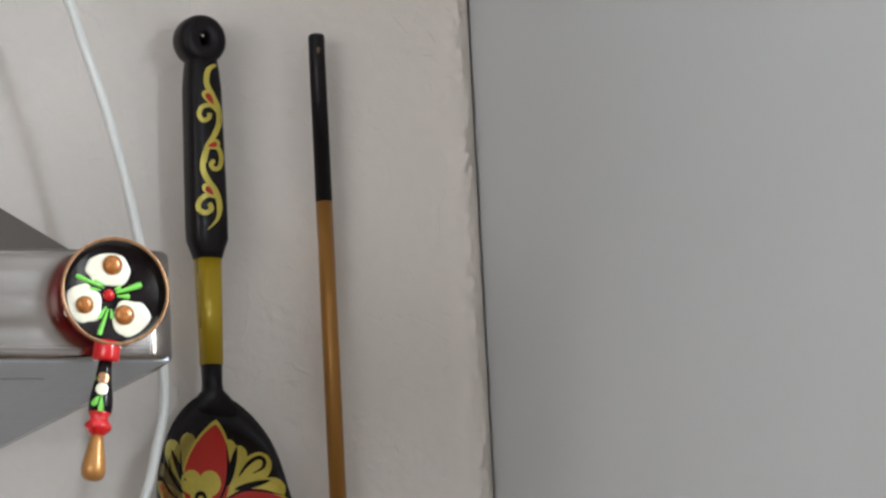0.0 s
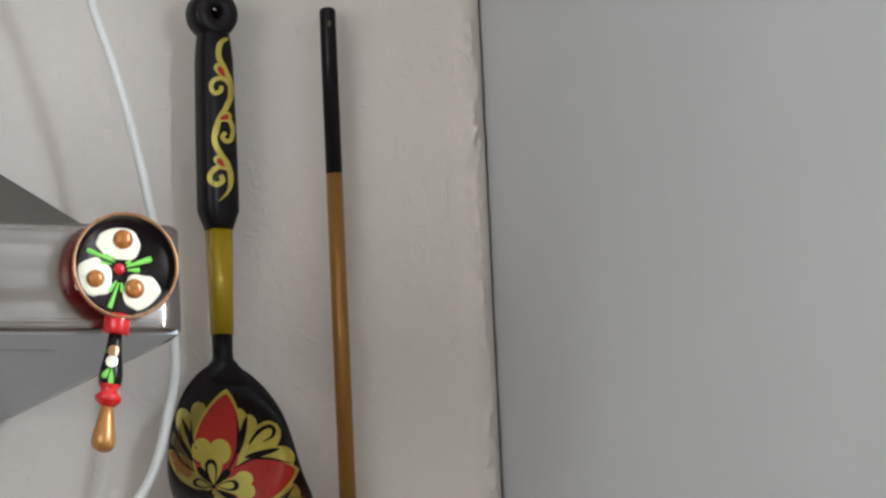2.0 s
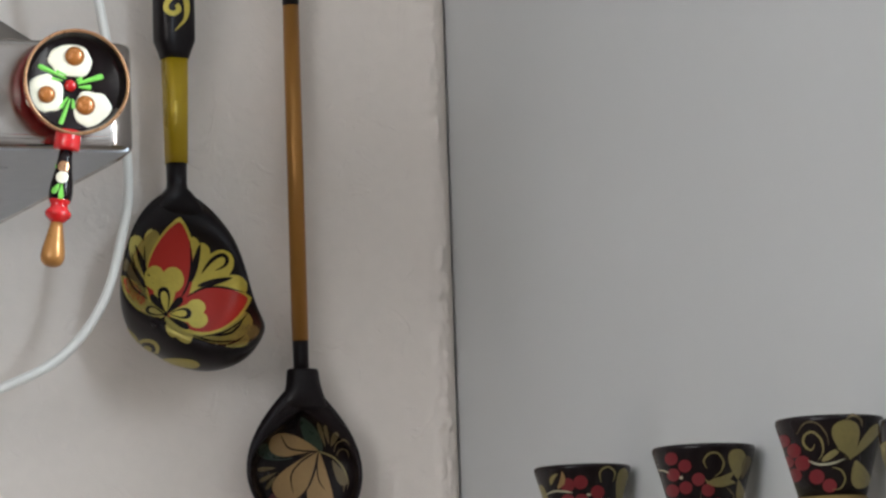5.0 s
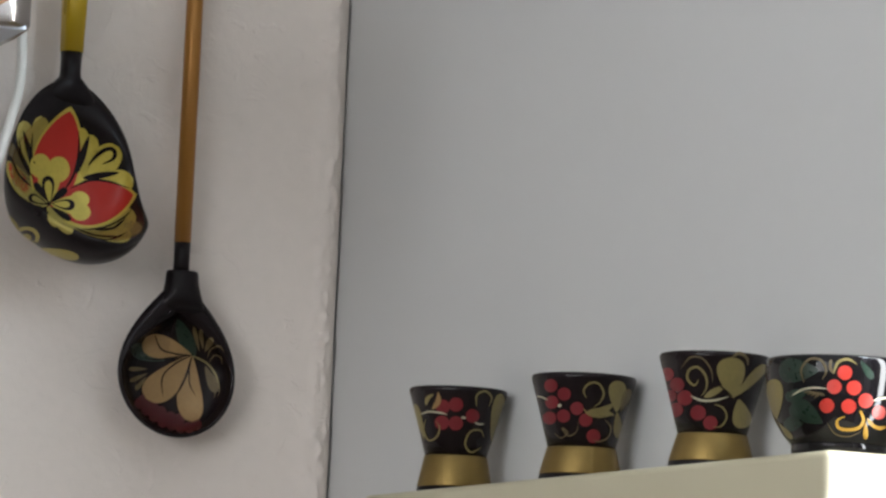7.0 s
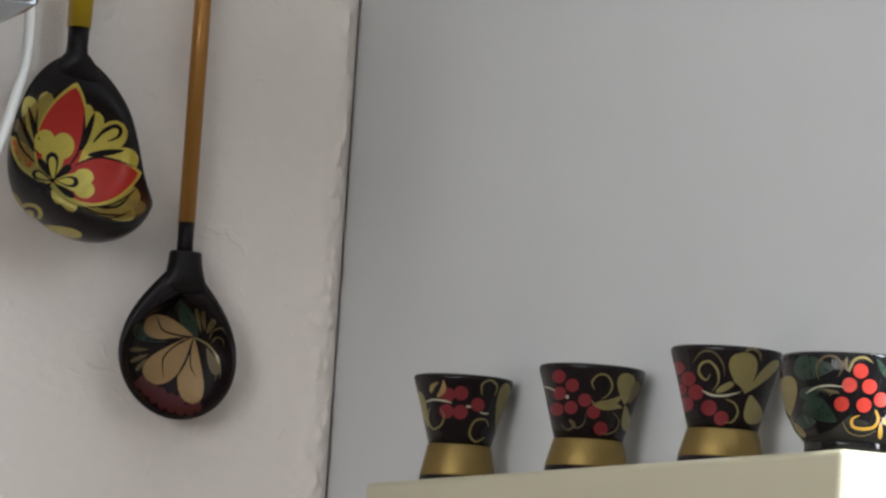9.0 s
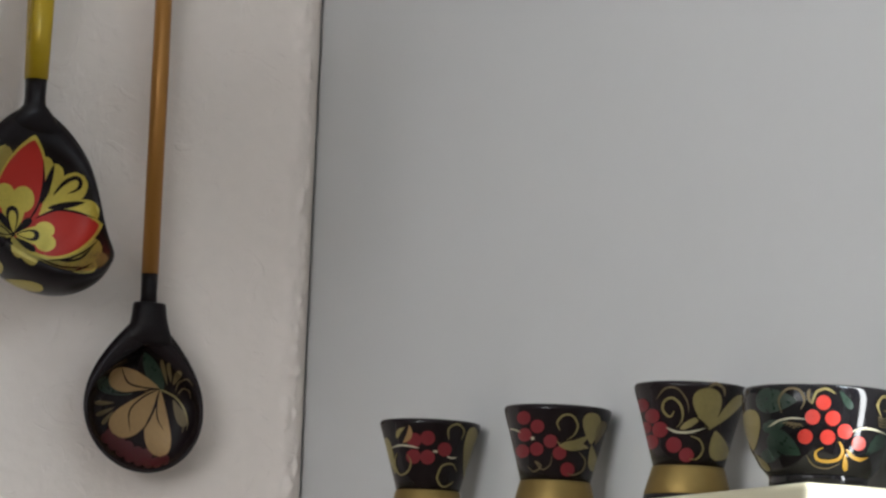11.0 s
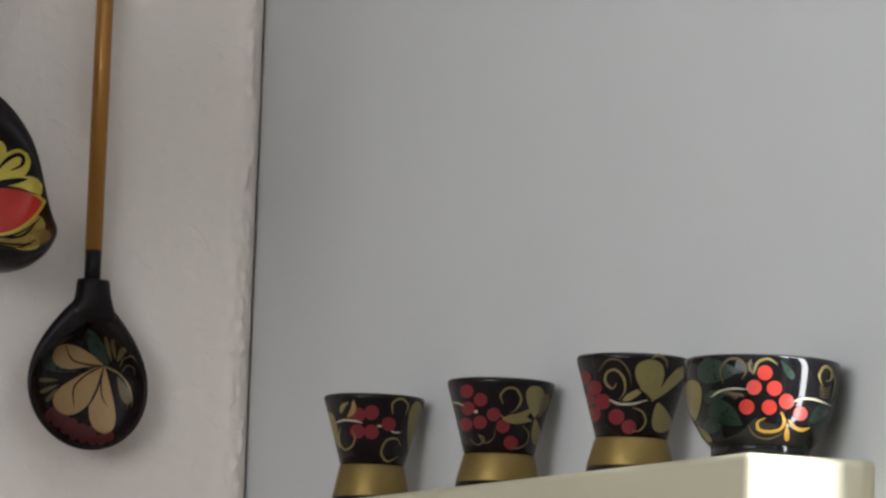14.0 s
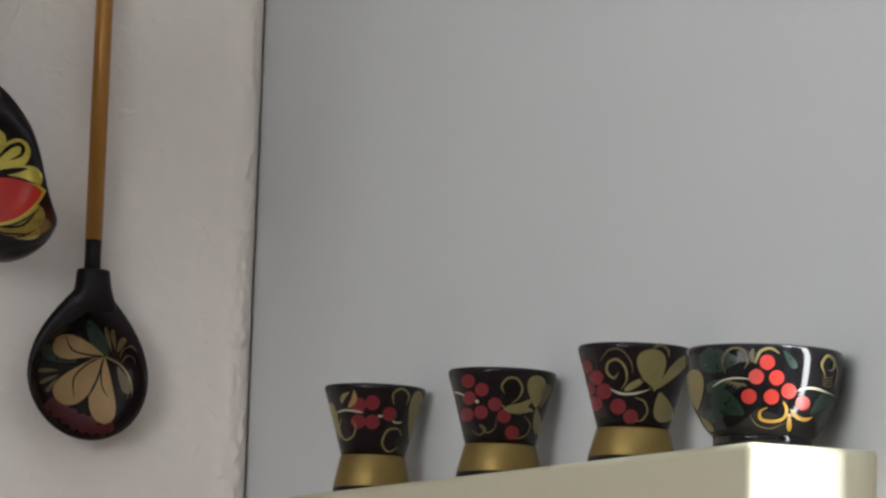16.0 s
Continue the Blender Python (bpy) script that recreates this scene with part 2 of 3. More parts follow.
def grid_wall():
    """The papered wall: finely modelled round the corner, where the paper bulges and wrinkles."""
    def lines(lo, a, b, hi, coarse, fine):
        left = [lo + (a - lo) * k / coarse for k in range(coarse)]
        mid = [a + (b - a) * k / fine for k in range(fine + 1)]
        right = [b + (hi - b) * (k + 1) / coarse for k in range(coarse)] if hi > b else []
        return left + mid + right
    xs = lines(ROOM_X, -0.62, -0.010, -0.010, 6, 204) + [-0.010 + 0.0012 * k for k in range(1, 16)]
    zs = lines(0.0, 1.36, 2.16, ROOM_Z, 6, 230)
    bm = bmesh.new()
    rows = []
    for z in zs:
        row = []
        for x in xs:
            y = 0.0
            e = x - CORNER
            near = max(0.0, 1 + e / 0.034)
            edge = max(0.0, 1 + e / 0.015)
            if x > -0.7:
                y += 0.0006 * noise.noise(Vector((x * 9, z * 9, 3)))
                lump = noise.noise(Vector((x * 170, z * 120, 1)))
                taper = min(1.0, max(0.0, -e - 0.004) / 0.009)
                y -= (0.020 + 0.016 * min(1.0, max(0.0, (1.72 - z) / 0.15))) * near * taper * max(0.0, lump - 0.05) * (0.6 + noise.noise(Vector((1, z * 7, 5))))
                y -= 0.0022 * math.exp(-((e + 0.020) / 0.009) ** 2) * (0.8 + 0.8 * noise.noise(Vector((8, z * 14, 5))))
                y += 0.0060 * max(0.0, 1 + e / 0.0032) + 0.0095 * edge ** 2 + 0.0009 * edge * noise.noise(Vector((4, z * 30, 2)))
            row.append(bm.verts.new((x, y, z)))
        rows.append(row)
    for a, b in zip(rows, rows[1:]):
        for i in range(len(xs) - 1):
            bm.faces.new((a[i], a[i + 1], b[i + 1], b[i]))
    add_box(bm, (ROOM_X, 0.020, 0.0), (0.0, 0.12, ROOM_Z))
    return bm


tagged(link_mesh("wall_north", grid_wall(), "plaster"), "off-white papered wall with wrinkled paper at the corner", "wall", kind="structure")


def holed_wall(x0, x1, holes, end=0.12):
    """A wall across x0..x1 along y with openings (y0, y1, z0, z1), in order along y."""
    bm = bmesh.new()
    y = ROOM_Y
    for y0, y1, z0, z1 in holes:
        add_box(bm, (x0, y, 0), (x1, y0, ROOM_Z))
        add_box(bm, (x0, y0, 0), (x1, y1, z0))
        add_box(bm, (x0, y0, z1), (x1, y1, ROOM_Z))
        y = y1
    add_box(bm, (x0, y, 0), (x1, end, ROOM_Z))
    return bm


def east_wall(holes):
    """The smooth wall, whose last stretch bows a little where it meets the papered wall."""
    bm = holed_wall(0.0, 0.20, holes, -0.36)
    add_box(bm, (0.012, -0.36, 0), (0.20, 0.12, ROOM_Z))
    zs = [0.0, 0.7, 1.3] + [1.35 + 0.02 * k for k in range(44)] + [2.4, ROOM_Z]
    ys = [-0.36 + 0.385 * k / 24 for k in range(25)]
    rows = [[bm.verts.new((CORNER * (1 - min(0.0, y) / -0.36) ** 2, y, z)) for y in ys] for z in zs]
    for a, b in zip(rows, rows[1:]):
        for k in range(len(ys) - 1):
            bm.faces.new((a[k], a[k + 1], b[k + 1], b[k]))
    return bm


tagged(link_mesh("wall_east", east_wall([(-1.54, -1.060, 0.96, 2.28)]), "paint", 0.002), "smooth light grey painted wall", "wall", kind="structure")
tagged(link_mesh("wall_west", holed_wall(ROOM_X - 0.12, ROOM_X, [(-4.47, -2.13, 1.20, 2.56)]), "far_wall", False), "plain beige painted wall", "wall", kind="structure")
tagged(link_mesh("wall_south", box((ROOM_X - 0.12, ROOM_Y - 0.12, 0), (0.2, ROOM_Y, ROOM_Z)), "far_wall", False), "plain beige painted wall", "wall", kind="structure")
tagged(link_mesh("floor", box((ROOM_X - 0.12, ROOM_Y - 0.12, -0.1), (0.2, 0.12, 0.0)), "floor", False), "brown wooden floor", "floor", kind="structure")
tagged(link_mesh("ceiling", box((ROOM_X - 0.12, ROOM_Y - 0.12, ROOM_Z), (0.2, 0.12, ROOM_Z + 0.1)), "ceiling", False), "white painted ceiling", "ceiling", kind="structure")


def window(name, x, y0, y1, z0, z1):
    e = tagged(new(name), "white framed window letting in daylight", "window", kind="structure")
    w = 0.022
    bm = bmesh.new()
    for lo, hi in (((x - 0.02, y0, z0), (x + 0.02, y0 + w, z1)), ((x - 0.02, y1 - w, z0), (x + 0.02, y1, z1)),
                   ((x - 0.02, y0 + w, z0), (x + 0.02, y1 - w, z0 + w)), ((x - 0.02, y0 + w, z1 - w), (x + 0.02, y1 - w, z1))):
        add_box(bm, lo, hi, 0.003)
    part("window_frame", bm, "frame_paint", e, smooth=False)
    pane = part("pane", box((x - 0.003, y0 + w, z0 + w), (x + 0.003, y1 - w, z1 - w)), "glass", e, smooth=False)
    pane.visible_shadow = False


window("window_1", 0.10, -1.54, -1.060, 0.96, 2.28)
window("window_2", -3.03, -4.47, -2.13, 1.20, 2.56)


# ---------------------------------------------------------------- shallow wall cabinet
SHELF = 1.4355
cabinet = thing("wall_cabinet", (-0.042, -0.656, 0.80), "shallow cream lacquered cabinet fixed to the grey wall", "cabinet")


def under(parent, bm):
    bm.transform(Matrix.Translation(-parent.location))
    return bm


part("body", under(cabinet, box((-0.0846, -1.020, 0.80), (0.0048, -0.2925, SHELF), 0.0048, 5)), "cream", cabinet, smooth=0.003)
part("back_panel", under(cabinet, box((-0.0016, -1.0206, 0.802), (-0.0002, -0.2919, SHELF - 0.003))), "cream", cabinet, smooth=False)


# ---------------------------------------------------------------- range hood
hood = thing("range_hood", (-0.733, -0.245, 1.724), "brushed stainless steel range hood over the cooker", "range hood")
HX0, HX1, HY, HZ0, HZ1 = -1.026, -0.4190, -0.490, 1.7260, 1.8020


def hood_rim():
    bm = bmesh.new()
    add_box(bm, (HX0, HY, HZ0), (HX1, -0.004, HZ1))
    upright = [e for e in bm.edges if abs(e.verts[0].co.z - e.verts[1].co.z) > 0.05 and e.verts[0].co.y < -0.4]
    bmesh.ops.bevel(bm, geom=upright, offset=0.021, segments=8, affect="EDGES", profile=0.5)
    flat = [e for e in bm.edges if abs(e.verts[0].co.z - e.verts[1].co.z) < 1e-5 and max(v.co.y for v in e.verts) < -0.01]
    bmesh.ops.bevel(bm, geom=flat, offset=0.0045, segments=4, affect="EDGES", profile=0.5)
    return bm


part("rim", under(hood, hood_rim()), "steel", hood, smooth=0.0012)
part("lip", under(hood, box((HX0 + 0.004, HY - 0.0007, HZ0 + 0.006), (HX1 - 0.022, HY + 0.002, HZ0 + 0.0090), 0.0005)), "steel", hood, "rolled steel lip", smooth=False)


def hood_canopy():
    bm = bmesh.new()
    cx = (HX0 + HX1) / 2
    low = [(HX0 + 0.05, -0.450), (-0.4694, -0.450), (-0.4694, -0.004), (HX0 + 0.05, -0.004)]
    top = [(cx - 0.10, -0.333), (-0.622, -0.333), (-0.622, -0.004), (cx - 0.10, -0.004)]
    a = [bm.verts.new((x, y, HZ1 - 0.001)) for x, y in low]
    b = [bm.verts.new((x, y, HZ1 + 0.13)) for x, y in top]
    for k in range(4):
        bm.faces.new((a[k], a[(k + 1) % 4], b[(k + 1) % 4], b[k]))
    bm.faces.new(a)
    bm.faces.new(b)
    bmesh.ops.bevel(bm, geom=[e for e in bm.edges], offset=0.002, segments=2, affect="EDGES")
    return bm


cx_hood = (HX0 + HX1) / 2
part("canopy", under(hood, hood_canopy()), "steel", hood, "sloping steel canopy", smooth=False)
part("chimney", under(hood, box((cx_hood - 0.085, -0.250, HZ1 + 0.125), (-0.655, -0.006, ROOM_Z - 0.003), 0.004)), "steel", hood, "square steel chimney", smooth=False)
part("underside", under(hood, box((HX0 + 0.006, HY + 0.006, HZ0 - 0.0012), (HX1 - 0.006, -0.008, HZ0 + 0.003), 0.001)), "steel_under", hood, "grey steel underside", smooth=False)
part("filter_panel", under(hood, box((HX0 + 0.066, -0.4075, HZ0 - 0.0024), (HX1 - 0.0725, -0.06, HZ0 - 0.0008), 0.0011)), "steel_under", hood, "grease filter panel", smooth=False)

# ---------------------------------------------------------------- power cord behind the hood
cord = tube([(-0.52, -0.004, 2.40), (-0.45, -0.065, 2.25), (-0.3855, -0.105, 2.0863), (-0.3668, -0.105, 2.0334), (-0.3498, -0.105, 1.9799), (-0.3354, -0.105, 1.9193), (-0.3257, -0.105, 1.8660),
             (-0.3142, -0.105, 1.7994), (-0.3122, -0.105, 1.7545), (-0.3182, -0.105, 1.7200), (-0.3343, -0.105, 1.6675), (-0.3685, -0.105, 1.6240), (-0.4190, -0.105, 1.5980), (-0.48, -0.075, 1.575), (-0.58, -0.006, 1.575)], 0.0040)
tagged(link_mesh("power_cord", cord, "plastic"), "white plastic power cord hanging in a loop off the wall", "cord")


# ---------------------------------------------------------------- big ladle
PSI, TAU = radians(8), radians(51)
SWING = radians(11)                            # the scoop is twisted further than the handle
FRONT = Vector((math.sin(PSI), -math.cos(PSI), 0))
ACROSS = Vector((math.cos(PSI), math.sin(PSI), 0))
UP = Vector((0, 0, 1))
ladle = thing("ladle", (-0.2525, -0.040, 1.95), "large black wooden ladle with gold and red flowers on the wall", "ladle")
NECK = Vector((-0.2525, -0.040, 1.7655))
BOWL = Vector((-0.2487, -0.058, 1.6765))


def flat_bar(sections, p=3.2, steps=40):
    """A bar along z from (z, half width, half depth, x, y) sections with rounded-square section, turned like the ladle."""
    bm = bmesh.new()
    rings = []
    for z, w, d, x, y in sections:
        ring = []
        for k in range(steps):
            a = 2 * math.pi * k / steps
            c, s = math.cos(a), math.sin(a)
            f = (abs(c) ** p + abs(s) ** p) ** (-1 / p)
            ring.append(bm.verts.new(Vector((x, y, z)) + ACROSS * (w * c * f) + FRONT * (d * s * f)))
        rings.append(ring)
    for a, b in zip(rings, rings[1:]):
        for k in range(steps):
            bm.faces.new((a[k], a[(k + 1) % steps], b[(k + 1) % steps], b[k]))
    bm.faces.new(rings[0])
    bm.faces.new(rings[-1])
    return bm


def ring_knob(centre, radius, hole, thick):
    """A flat round knob pierced by a hanging hole."""
    prof = [(hole + 0.002, -thick), (radius - 0.004, -thick), (radius - 0.001, -thick + 0.003), (radius, -thick + 0.007), (radius, thick - 0.007), (radius - 0.001, thick - 0.003),
            (radius - 0.004, thick), (hole + 0.002, thick), (hole, thick - 0.002), (hole, -thick + 0.002), (hole + 0.002, -thick)]
    turn = Matrix((ACROSS, UP, FRONT)).transposed().to_4x4()
    return turned(prof, 56, Matrix.Translation(centre) @ turn)


HX = -0.2525
grip = part("grip", under(ladle, flat_bar([(2.040, 0.0120, 0.0105, HX, -0.040), (2.033, 0.0128, 0.011, HX, -0.040), (2.026, 0.0138, 0.0118, HX, -0.040), (2.012, 0.0150, 0.0125, HX, -0.040), (1.985, 0.0154, 0.0130, HX, -0.040),
     (1.945, 0.0160, 0.0132, HX, -0.040), (1.905, 0.0164, 0.0134, HX, -0.040), (1.888, 0.0162, 0.0132, HX, -0.040), (1.879, 0.0128, 0.0110, HX, -0.040), (1.873, 0.0108, 0.0100, HX, -0.040)])), "lacquer_matt", ladle, "black handle grip with gold scrolls")
part("knob", under(ladle, ring_knob(Vector((HX - 0.0005, -0.040, 2.0520)), 0.0208, 0.0048, 0.0115)), "lacquer_matt", ladle, "pierced round black knob")
# near-black disc added in the hanging hole in place of its shade
part("hole_shade", under(ladle, turned([(0, -0.006), (0.0052, -0.006), (0.0052, -0.004), (0, -0.004)], 24, Matrix.Translation((HX - 0.0005, -0.040, 2.0520)) @ Matrix((ACROSS, UP, FRONT)).transposed().to_4x4())), "dark", ladle, "dark disc standing in for the shade inside the hole")
part("yellow_shaft", under(ladle, flat_bar([(1.8735, 0.0101, 0.0095, HX, -0.040), (1.83, 0.0093, 0.0090, HX, -0.040), (1.787, 0.0085, 0.0083, HX, -0.040)], 3.4)), "yellow", ladle, "golden yellow shaft")
part("neck", under(ladle, flat_bar([(1.7875, 0.0084, 0.0083, HX, -0.040), (1.772, 0.0080, 0.0080, HX, -0.040), (1.7665, 0.0086, 0.0086, HX, -0.040), (1.7638, 0.0115, 0.0095, HX, -0.0402), (1.758, 0.0165, 0.0085, HX + 0.0005, -0.0412), (1.751, 0.0205, 0.0050, HX + 0.001, -0.0420), (1.744, 0.0235, 0.0015, HX + 0.001, -0.0425)], 2.3)), "lacquer_matt", ladle, "black neck")
SCOOP_FRONT = Vector((math.sin(SWING), -math.cos(SWING), 0))
SCOOP_ACROSS = Vector((math.cos(SWING), math.sin(SWING), 0))
OPEN = SCOOP_FRONT * math.cos(TAU) + UP * math.sin(TAU)
ladle_bowl = part("bowl", under(ladle, scoop(BOWL, SCOOP_ACROSS * 0.0595, (SCOOP_FRONT * math.sin(TAU) - UP * math.cos(TAU)) * 0.0785, NECK - BOWL, OPEN, 0.051, lip=0.94, neck_lip=0.72, floor=0.86, point=0.20, fold=0.6)), "lacquer_matt", ladle, "black scoop painted with gold and red petals")

nail = turned([(0, 0.004), (0.0014, 0.004), (0.0014, -0.0470), (0.0024, -0.0472), (0.0024, -0.0480), (0, -0.0484)], 20, Matrix.Translation((HX + 0.003, 0, 2.0568)) @ Matrix.Rotation(radians(-90), 4, "X"))
tagged(link_mesh("nail", nail, "steel"), "small steel nail in the wall holding the ladle", "nail")

# ---------------------------------------------------------------- long spoon
SX, SY = -0.1434, -0.023
spoon = thing("spoon", (SX, SY, 1.75), "long gold and black wooden spoon hung on the wall", "spoon")


def rod(profile, steps=32):
    return turned([(0, profile[0][1])] + profile + [(0, profile[-1][1])], steps, Matrix.Translation((SX, SY, 0)))


spoon_tip = part("handle_tip", under(spoon, rod([(0.0052, 2.0662), (0.0064, 2.0650), (0.0068, 2.0625), (0.0068, 1.9262)])), "lacquer_matt", spoon, "black handle end")
part("shaft", under(spoon, rod([(0.00675, 1.9262), (0.0069, 1.80), (0.0068, 1.6462)])), "gold_rod", spoon, "gold-brown shaft")
part("neck", under(spoon, rod([(0.00665, 1.6462), (0.0064, 1.632), (0.0066, 1.618)])), "lacquer_matt", spoon, "black neck")


def oval_bar(sections, steps=40):
    """A bar along z from (z, half width, half depth, x, y) oval sections."""
    bm = bmesh.new()
    rings = [[bm.verts.new((x + w * math.cos(2 * math.pi * k / steps), y + d * math.sin(2 * math.pi * k / steps), z)) for k in range(steps)] for z, w, d, x, y in sections]
    for p, q in zip(rings, rings[1:]):
        for k in range(steps):
            bm.faces.new((p[k], p[(k + 1) % steps], q[(k + 1) % steps], q[k]))
    bm.faces.new(rings[0])
    bm.faces.new(rings[-1])
    return bm


KX = SX + 0.0008
part("socket", under(spoon, oval_bar([(1.6230, 0.0122, 0.0080, KX, -0.024), (1.6222, 0.0132, 0.0090, KX, -0.024), (1.6195, 0.0137, 0.0095, KX, -0.024), (1.612, 0.0144, 0.0100, KX, -0.0245), (1.605, 0.0160, 0.0098, KX, -0.0255),
     (1.599, 0.0182, 0.0088, KX - 0.0005, -0.0262), (1.594, 0.0200, 0.0068, KX - 0.001, -0.0265), (1.589, 0.0212, 0.0030, KX - 0.001, -0.0265)])), "lacquer_matt", spoon, "flared black socket")
spoon_bowl = part("bowl", under(spoon, scoop((SX - 0.0028, -0.034, 1.5385), (0.0510, 0.004, 0), (0.002, 0, -0.0510), (0.0015, 0.008, 0.083), (0, -1, 0), 0.029, lip=0.935, neck_lip=0.62, floor=0.84, point=1.42)), "lacquer", spoon, "black bowl painted with bronze petals")


# ---------------------------------------------------------------- turned cups and the bowl on the cabinet
def cup(place, height, rim, waist_h, waist, base, label):
    e = thing("cup", place, label, "cup", "turned wooden cups on the cabinet")
    wall_t = 0.0035
    outer = [(waist, waist_h), (waist + (rim - waist) * 0.30, waist_h + (height - waist_h) * 0.30), (waist + (rim - waist) * 0.65, waist_h + (height - waist_h) * 0.64), (rim - 0.0004, height - 0.004), (rim, height - 0.0018),
             (rim - 0.0008, height - 0.0003), (rim - 0.002, height), (rim - wall_t, height - 0.001), (rim - wall_t - 0.002, height - 0.006), (waist - 0.001, waist_h + 0.006), (0, waist_h + 0.005)]
    body = part("body", turned([(0, waist_h)] + outer, 72), "lacquer", e, "flared black body with painted berries")
    part("band", turned([(0, 0.0052), (base - 0.0008, 0.0052), (base - 0.0006, 0.0062), (waist + 0.0006, waist_h - 0.0008), (waist + 0.0002, waist_h), (0, waist_h)], 72), "gold_band", e, "gold painted band")
    part("foot", turned([(0, 0), (base - 0.001, 0), (base, 0.0008), (base - 0.0006, 0.0053), (0, 0.0053)], 72), "lacquer_matt", e, "black foot ring")
    return e, body


CUP_X = -0.0397
cup_a, cup_a_body = cup((CUP_X, -0.361, SHELF), 0.0785, 0.0365, 0.0286, 0.0228, 0.0284, "small black waisted wooden cup with red berries and scrolls")
cup_b, cup_b_body = cup((CUP_X, -0.581, SHELF), 0.0742, 0.0364, 0.0243, 0.0235, 0.0292, "small black waisted wooden cup with berries, scrolls and a gold leaf")
cup_c, cup_c_body = cup((CUP_X, -0.781, SHELF), 0.0752, 0.0360, 0.0235, 0.0224, 0.0283, "small black waisted wooden cup with large gold leaves and berries")

dish = thing("bowl", (-0.0468, -0.967, SHELF), "small round black lacquered bowl with red rowan berries", "bowl")
dish_body = part("body", turned([(0, 0.005), (0.026, 0.005), (0.0300, 0.0072), (0.0347, 0.0125), (0.0405, 0.0225), (0.0445, 0.0350), (0.0461, 0.0470), (0.0464, 0.0520), (0.0460, 0.0566), (0.0452, 0.0580), (0.0440, 0.0584),
                             (0.0428, 0.0574), (0.0423, 0.052), (0.0405, 0.036), (0.034, 0.019), (0.020, 0.0105), (0, 0.009)], 96), "gloss", dish, "rounded black body with painted berries")
part("foot", turned([(0, 0), (0.0284, 0), (0.0291, 0.0008), (0.0290, 0.0050), (0.0296, 0.0078), (0, 0.0078)], 72), "gloss", dish, "black foot")


# ---------------------------------------------------------------- painted decoration
class Motif:
    """Lays paint on a part. Motif places are in units of `unit` metres on a plane that faces `way`, whose (ox, oy) lies at `centre`."""

    def __init__(self, owner, centre, way, per_metre, lean, origin):
        self.owner, self.top = owner, owner.parent
        base = self.top.location
        me = owner.data
        self.tree = BVHTree.FromPolygons([base + v.co for v in me.vertices], [list(p.vertices) for p in me.polygons])
        self.base, self.centre, self.way = base.copy(), Vector(centre), Vector(way).normalized()
        self.right = UP.cross(self.way).normalized()
        self.up = self.way.cross(self.right)
        self.unit, self.lean, self.origin = 1.0 / per_metre, radians(lean), origin
        self.layer = 0

    def lay(self, x, y):
        dx, dy = (x - self.origin[0]) * self.unit, (self.origin[1] - y) * self.unit
        c, s = math.cos(self.lean), math.sin(self.lean)
        p = self.centre + (dx * c + dy * s) * self.right + (dy * c - dx * s) * self.up
        place, normal, _, _ = self.tree.ray_cast(p + self.way * 0.3, -self.way)
        if place is None:
            place, normal, _, _ = self.tree.find_nearest(p)
        if normal.dot(self.way) < 0:
            normal = -normal
        return place + normal * (0.00020 + 0.00016 * self.layer) - self.base

    def sheet(self, name, rows, mat, closed=False):
        bm = bmesh.new()
        made = [[bm.verts.new(self.lay(x, y)) for x, y in row] for row in rows]
        for a, b in zip(made, made[1:]):
            for k in range(len(a) - (0 if closed else 1)):
                j = (k + 1) % len(a)
                bm.faces.new((a[k], a[j], b[j], b[k]))
        bmesh.ops.remove_doubles(bm, verts=bm.verts, dist=1e-6)
        part(name, bm, mat, self.owner)

    def petal(self, name, x0, y0, x1, y1, w, mat, tip="round", bend=0.0):
        d = Vector((x1 - x0, y1 - y0))
        n = Vector((-d.y, d.x)).normalized()
        rows = []
        for i in range(37):
            s = i / 36
            if tip == "round":
                f = 1.56 * s ** 0.75 * math.sqrt(max(0.0, 1 - s ** 3.2))
            else:
                f = 2.62 * s ** 0.62 * (1 - s) ** 0.78 + 0.02 * (1 - s)
            mid = Vector((x0, y0)) + d * s + n * bend * math.sin(math.pi * s)
            h = max(0.05, w * f)
            rows.append([(mid.x + n.x * h * q, mid.y + n.y * h * q) for q in [k / 9 - 1 for k in range(19)]])
        self.sheet(name, rows, mat)

    def dot(self, name, x, y, r, mat, squash=1.0):
        ring = lambda f: [(x + r * f * math.cos(2 * math.pi * k / 24), y + r * squash * f * math.sin(2 * math.pi * k / 24)) for k in range(24)]
        self.sheet(name, [ring(0.02), ring(0.25), ring(0.5), ring(0.75), ring(1.0)], mat, True)

    def stroke(self, name, pts, w, mat, start=0.25, end=0.15):
        line = smooth_line([Vector(p) for p in pts], 7)
        rows = []
        for k, p in enumerate(line):
            d = (line[min(k + 1, len(line) - 1)] - line[max(k - 1, 0)]).normalized()
            s = k / (len(line) - 1)
            h = w / 2 * min(1.0, start + s * 3.5, end + (1 - s) * 3.0)
            rows.append([(p.x - d.y * h * q, p.y + d.x * h * q) for q in (-1, 0, 1)])
        self.sheet(name, rows, mat)


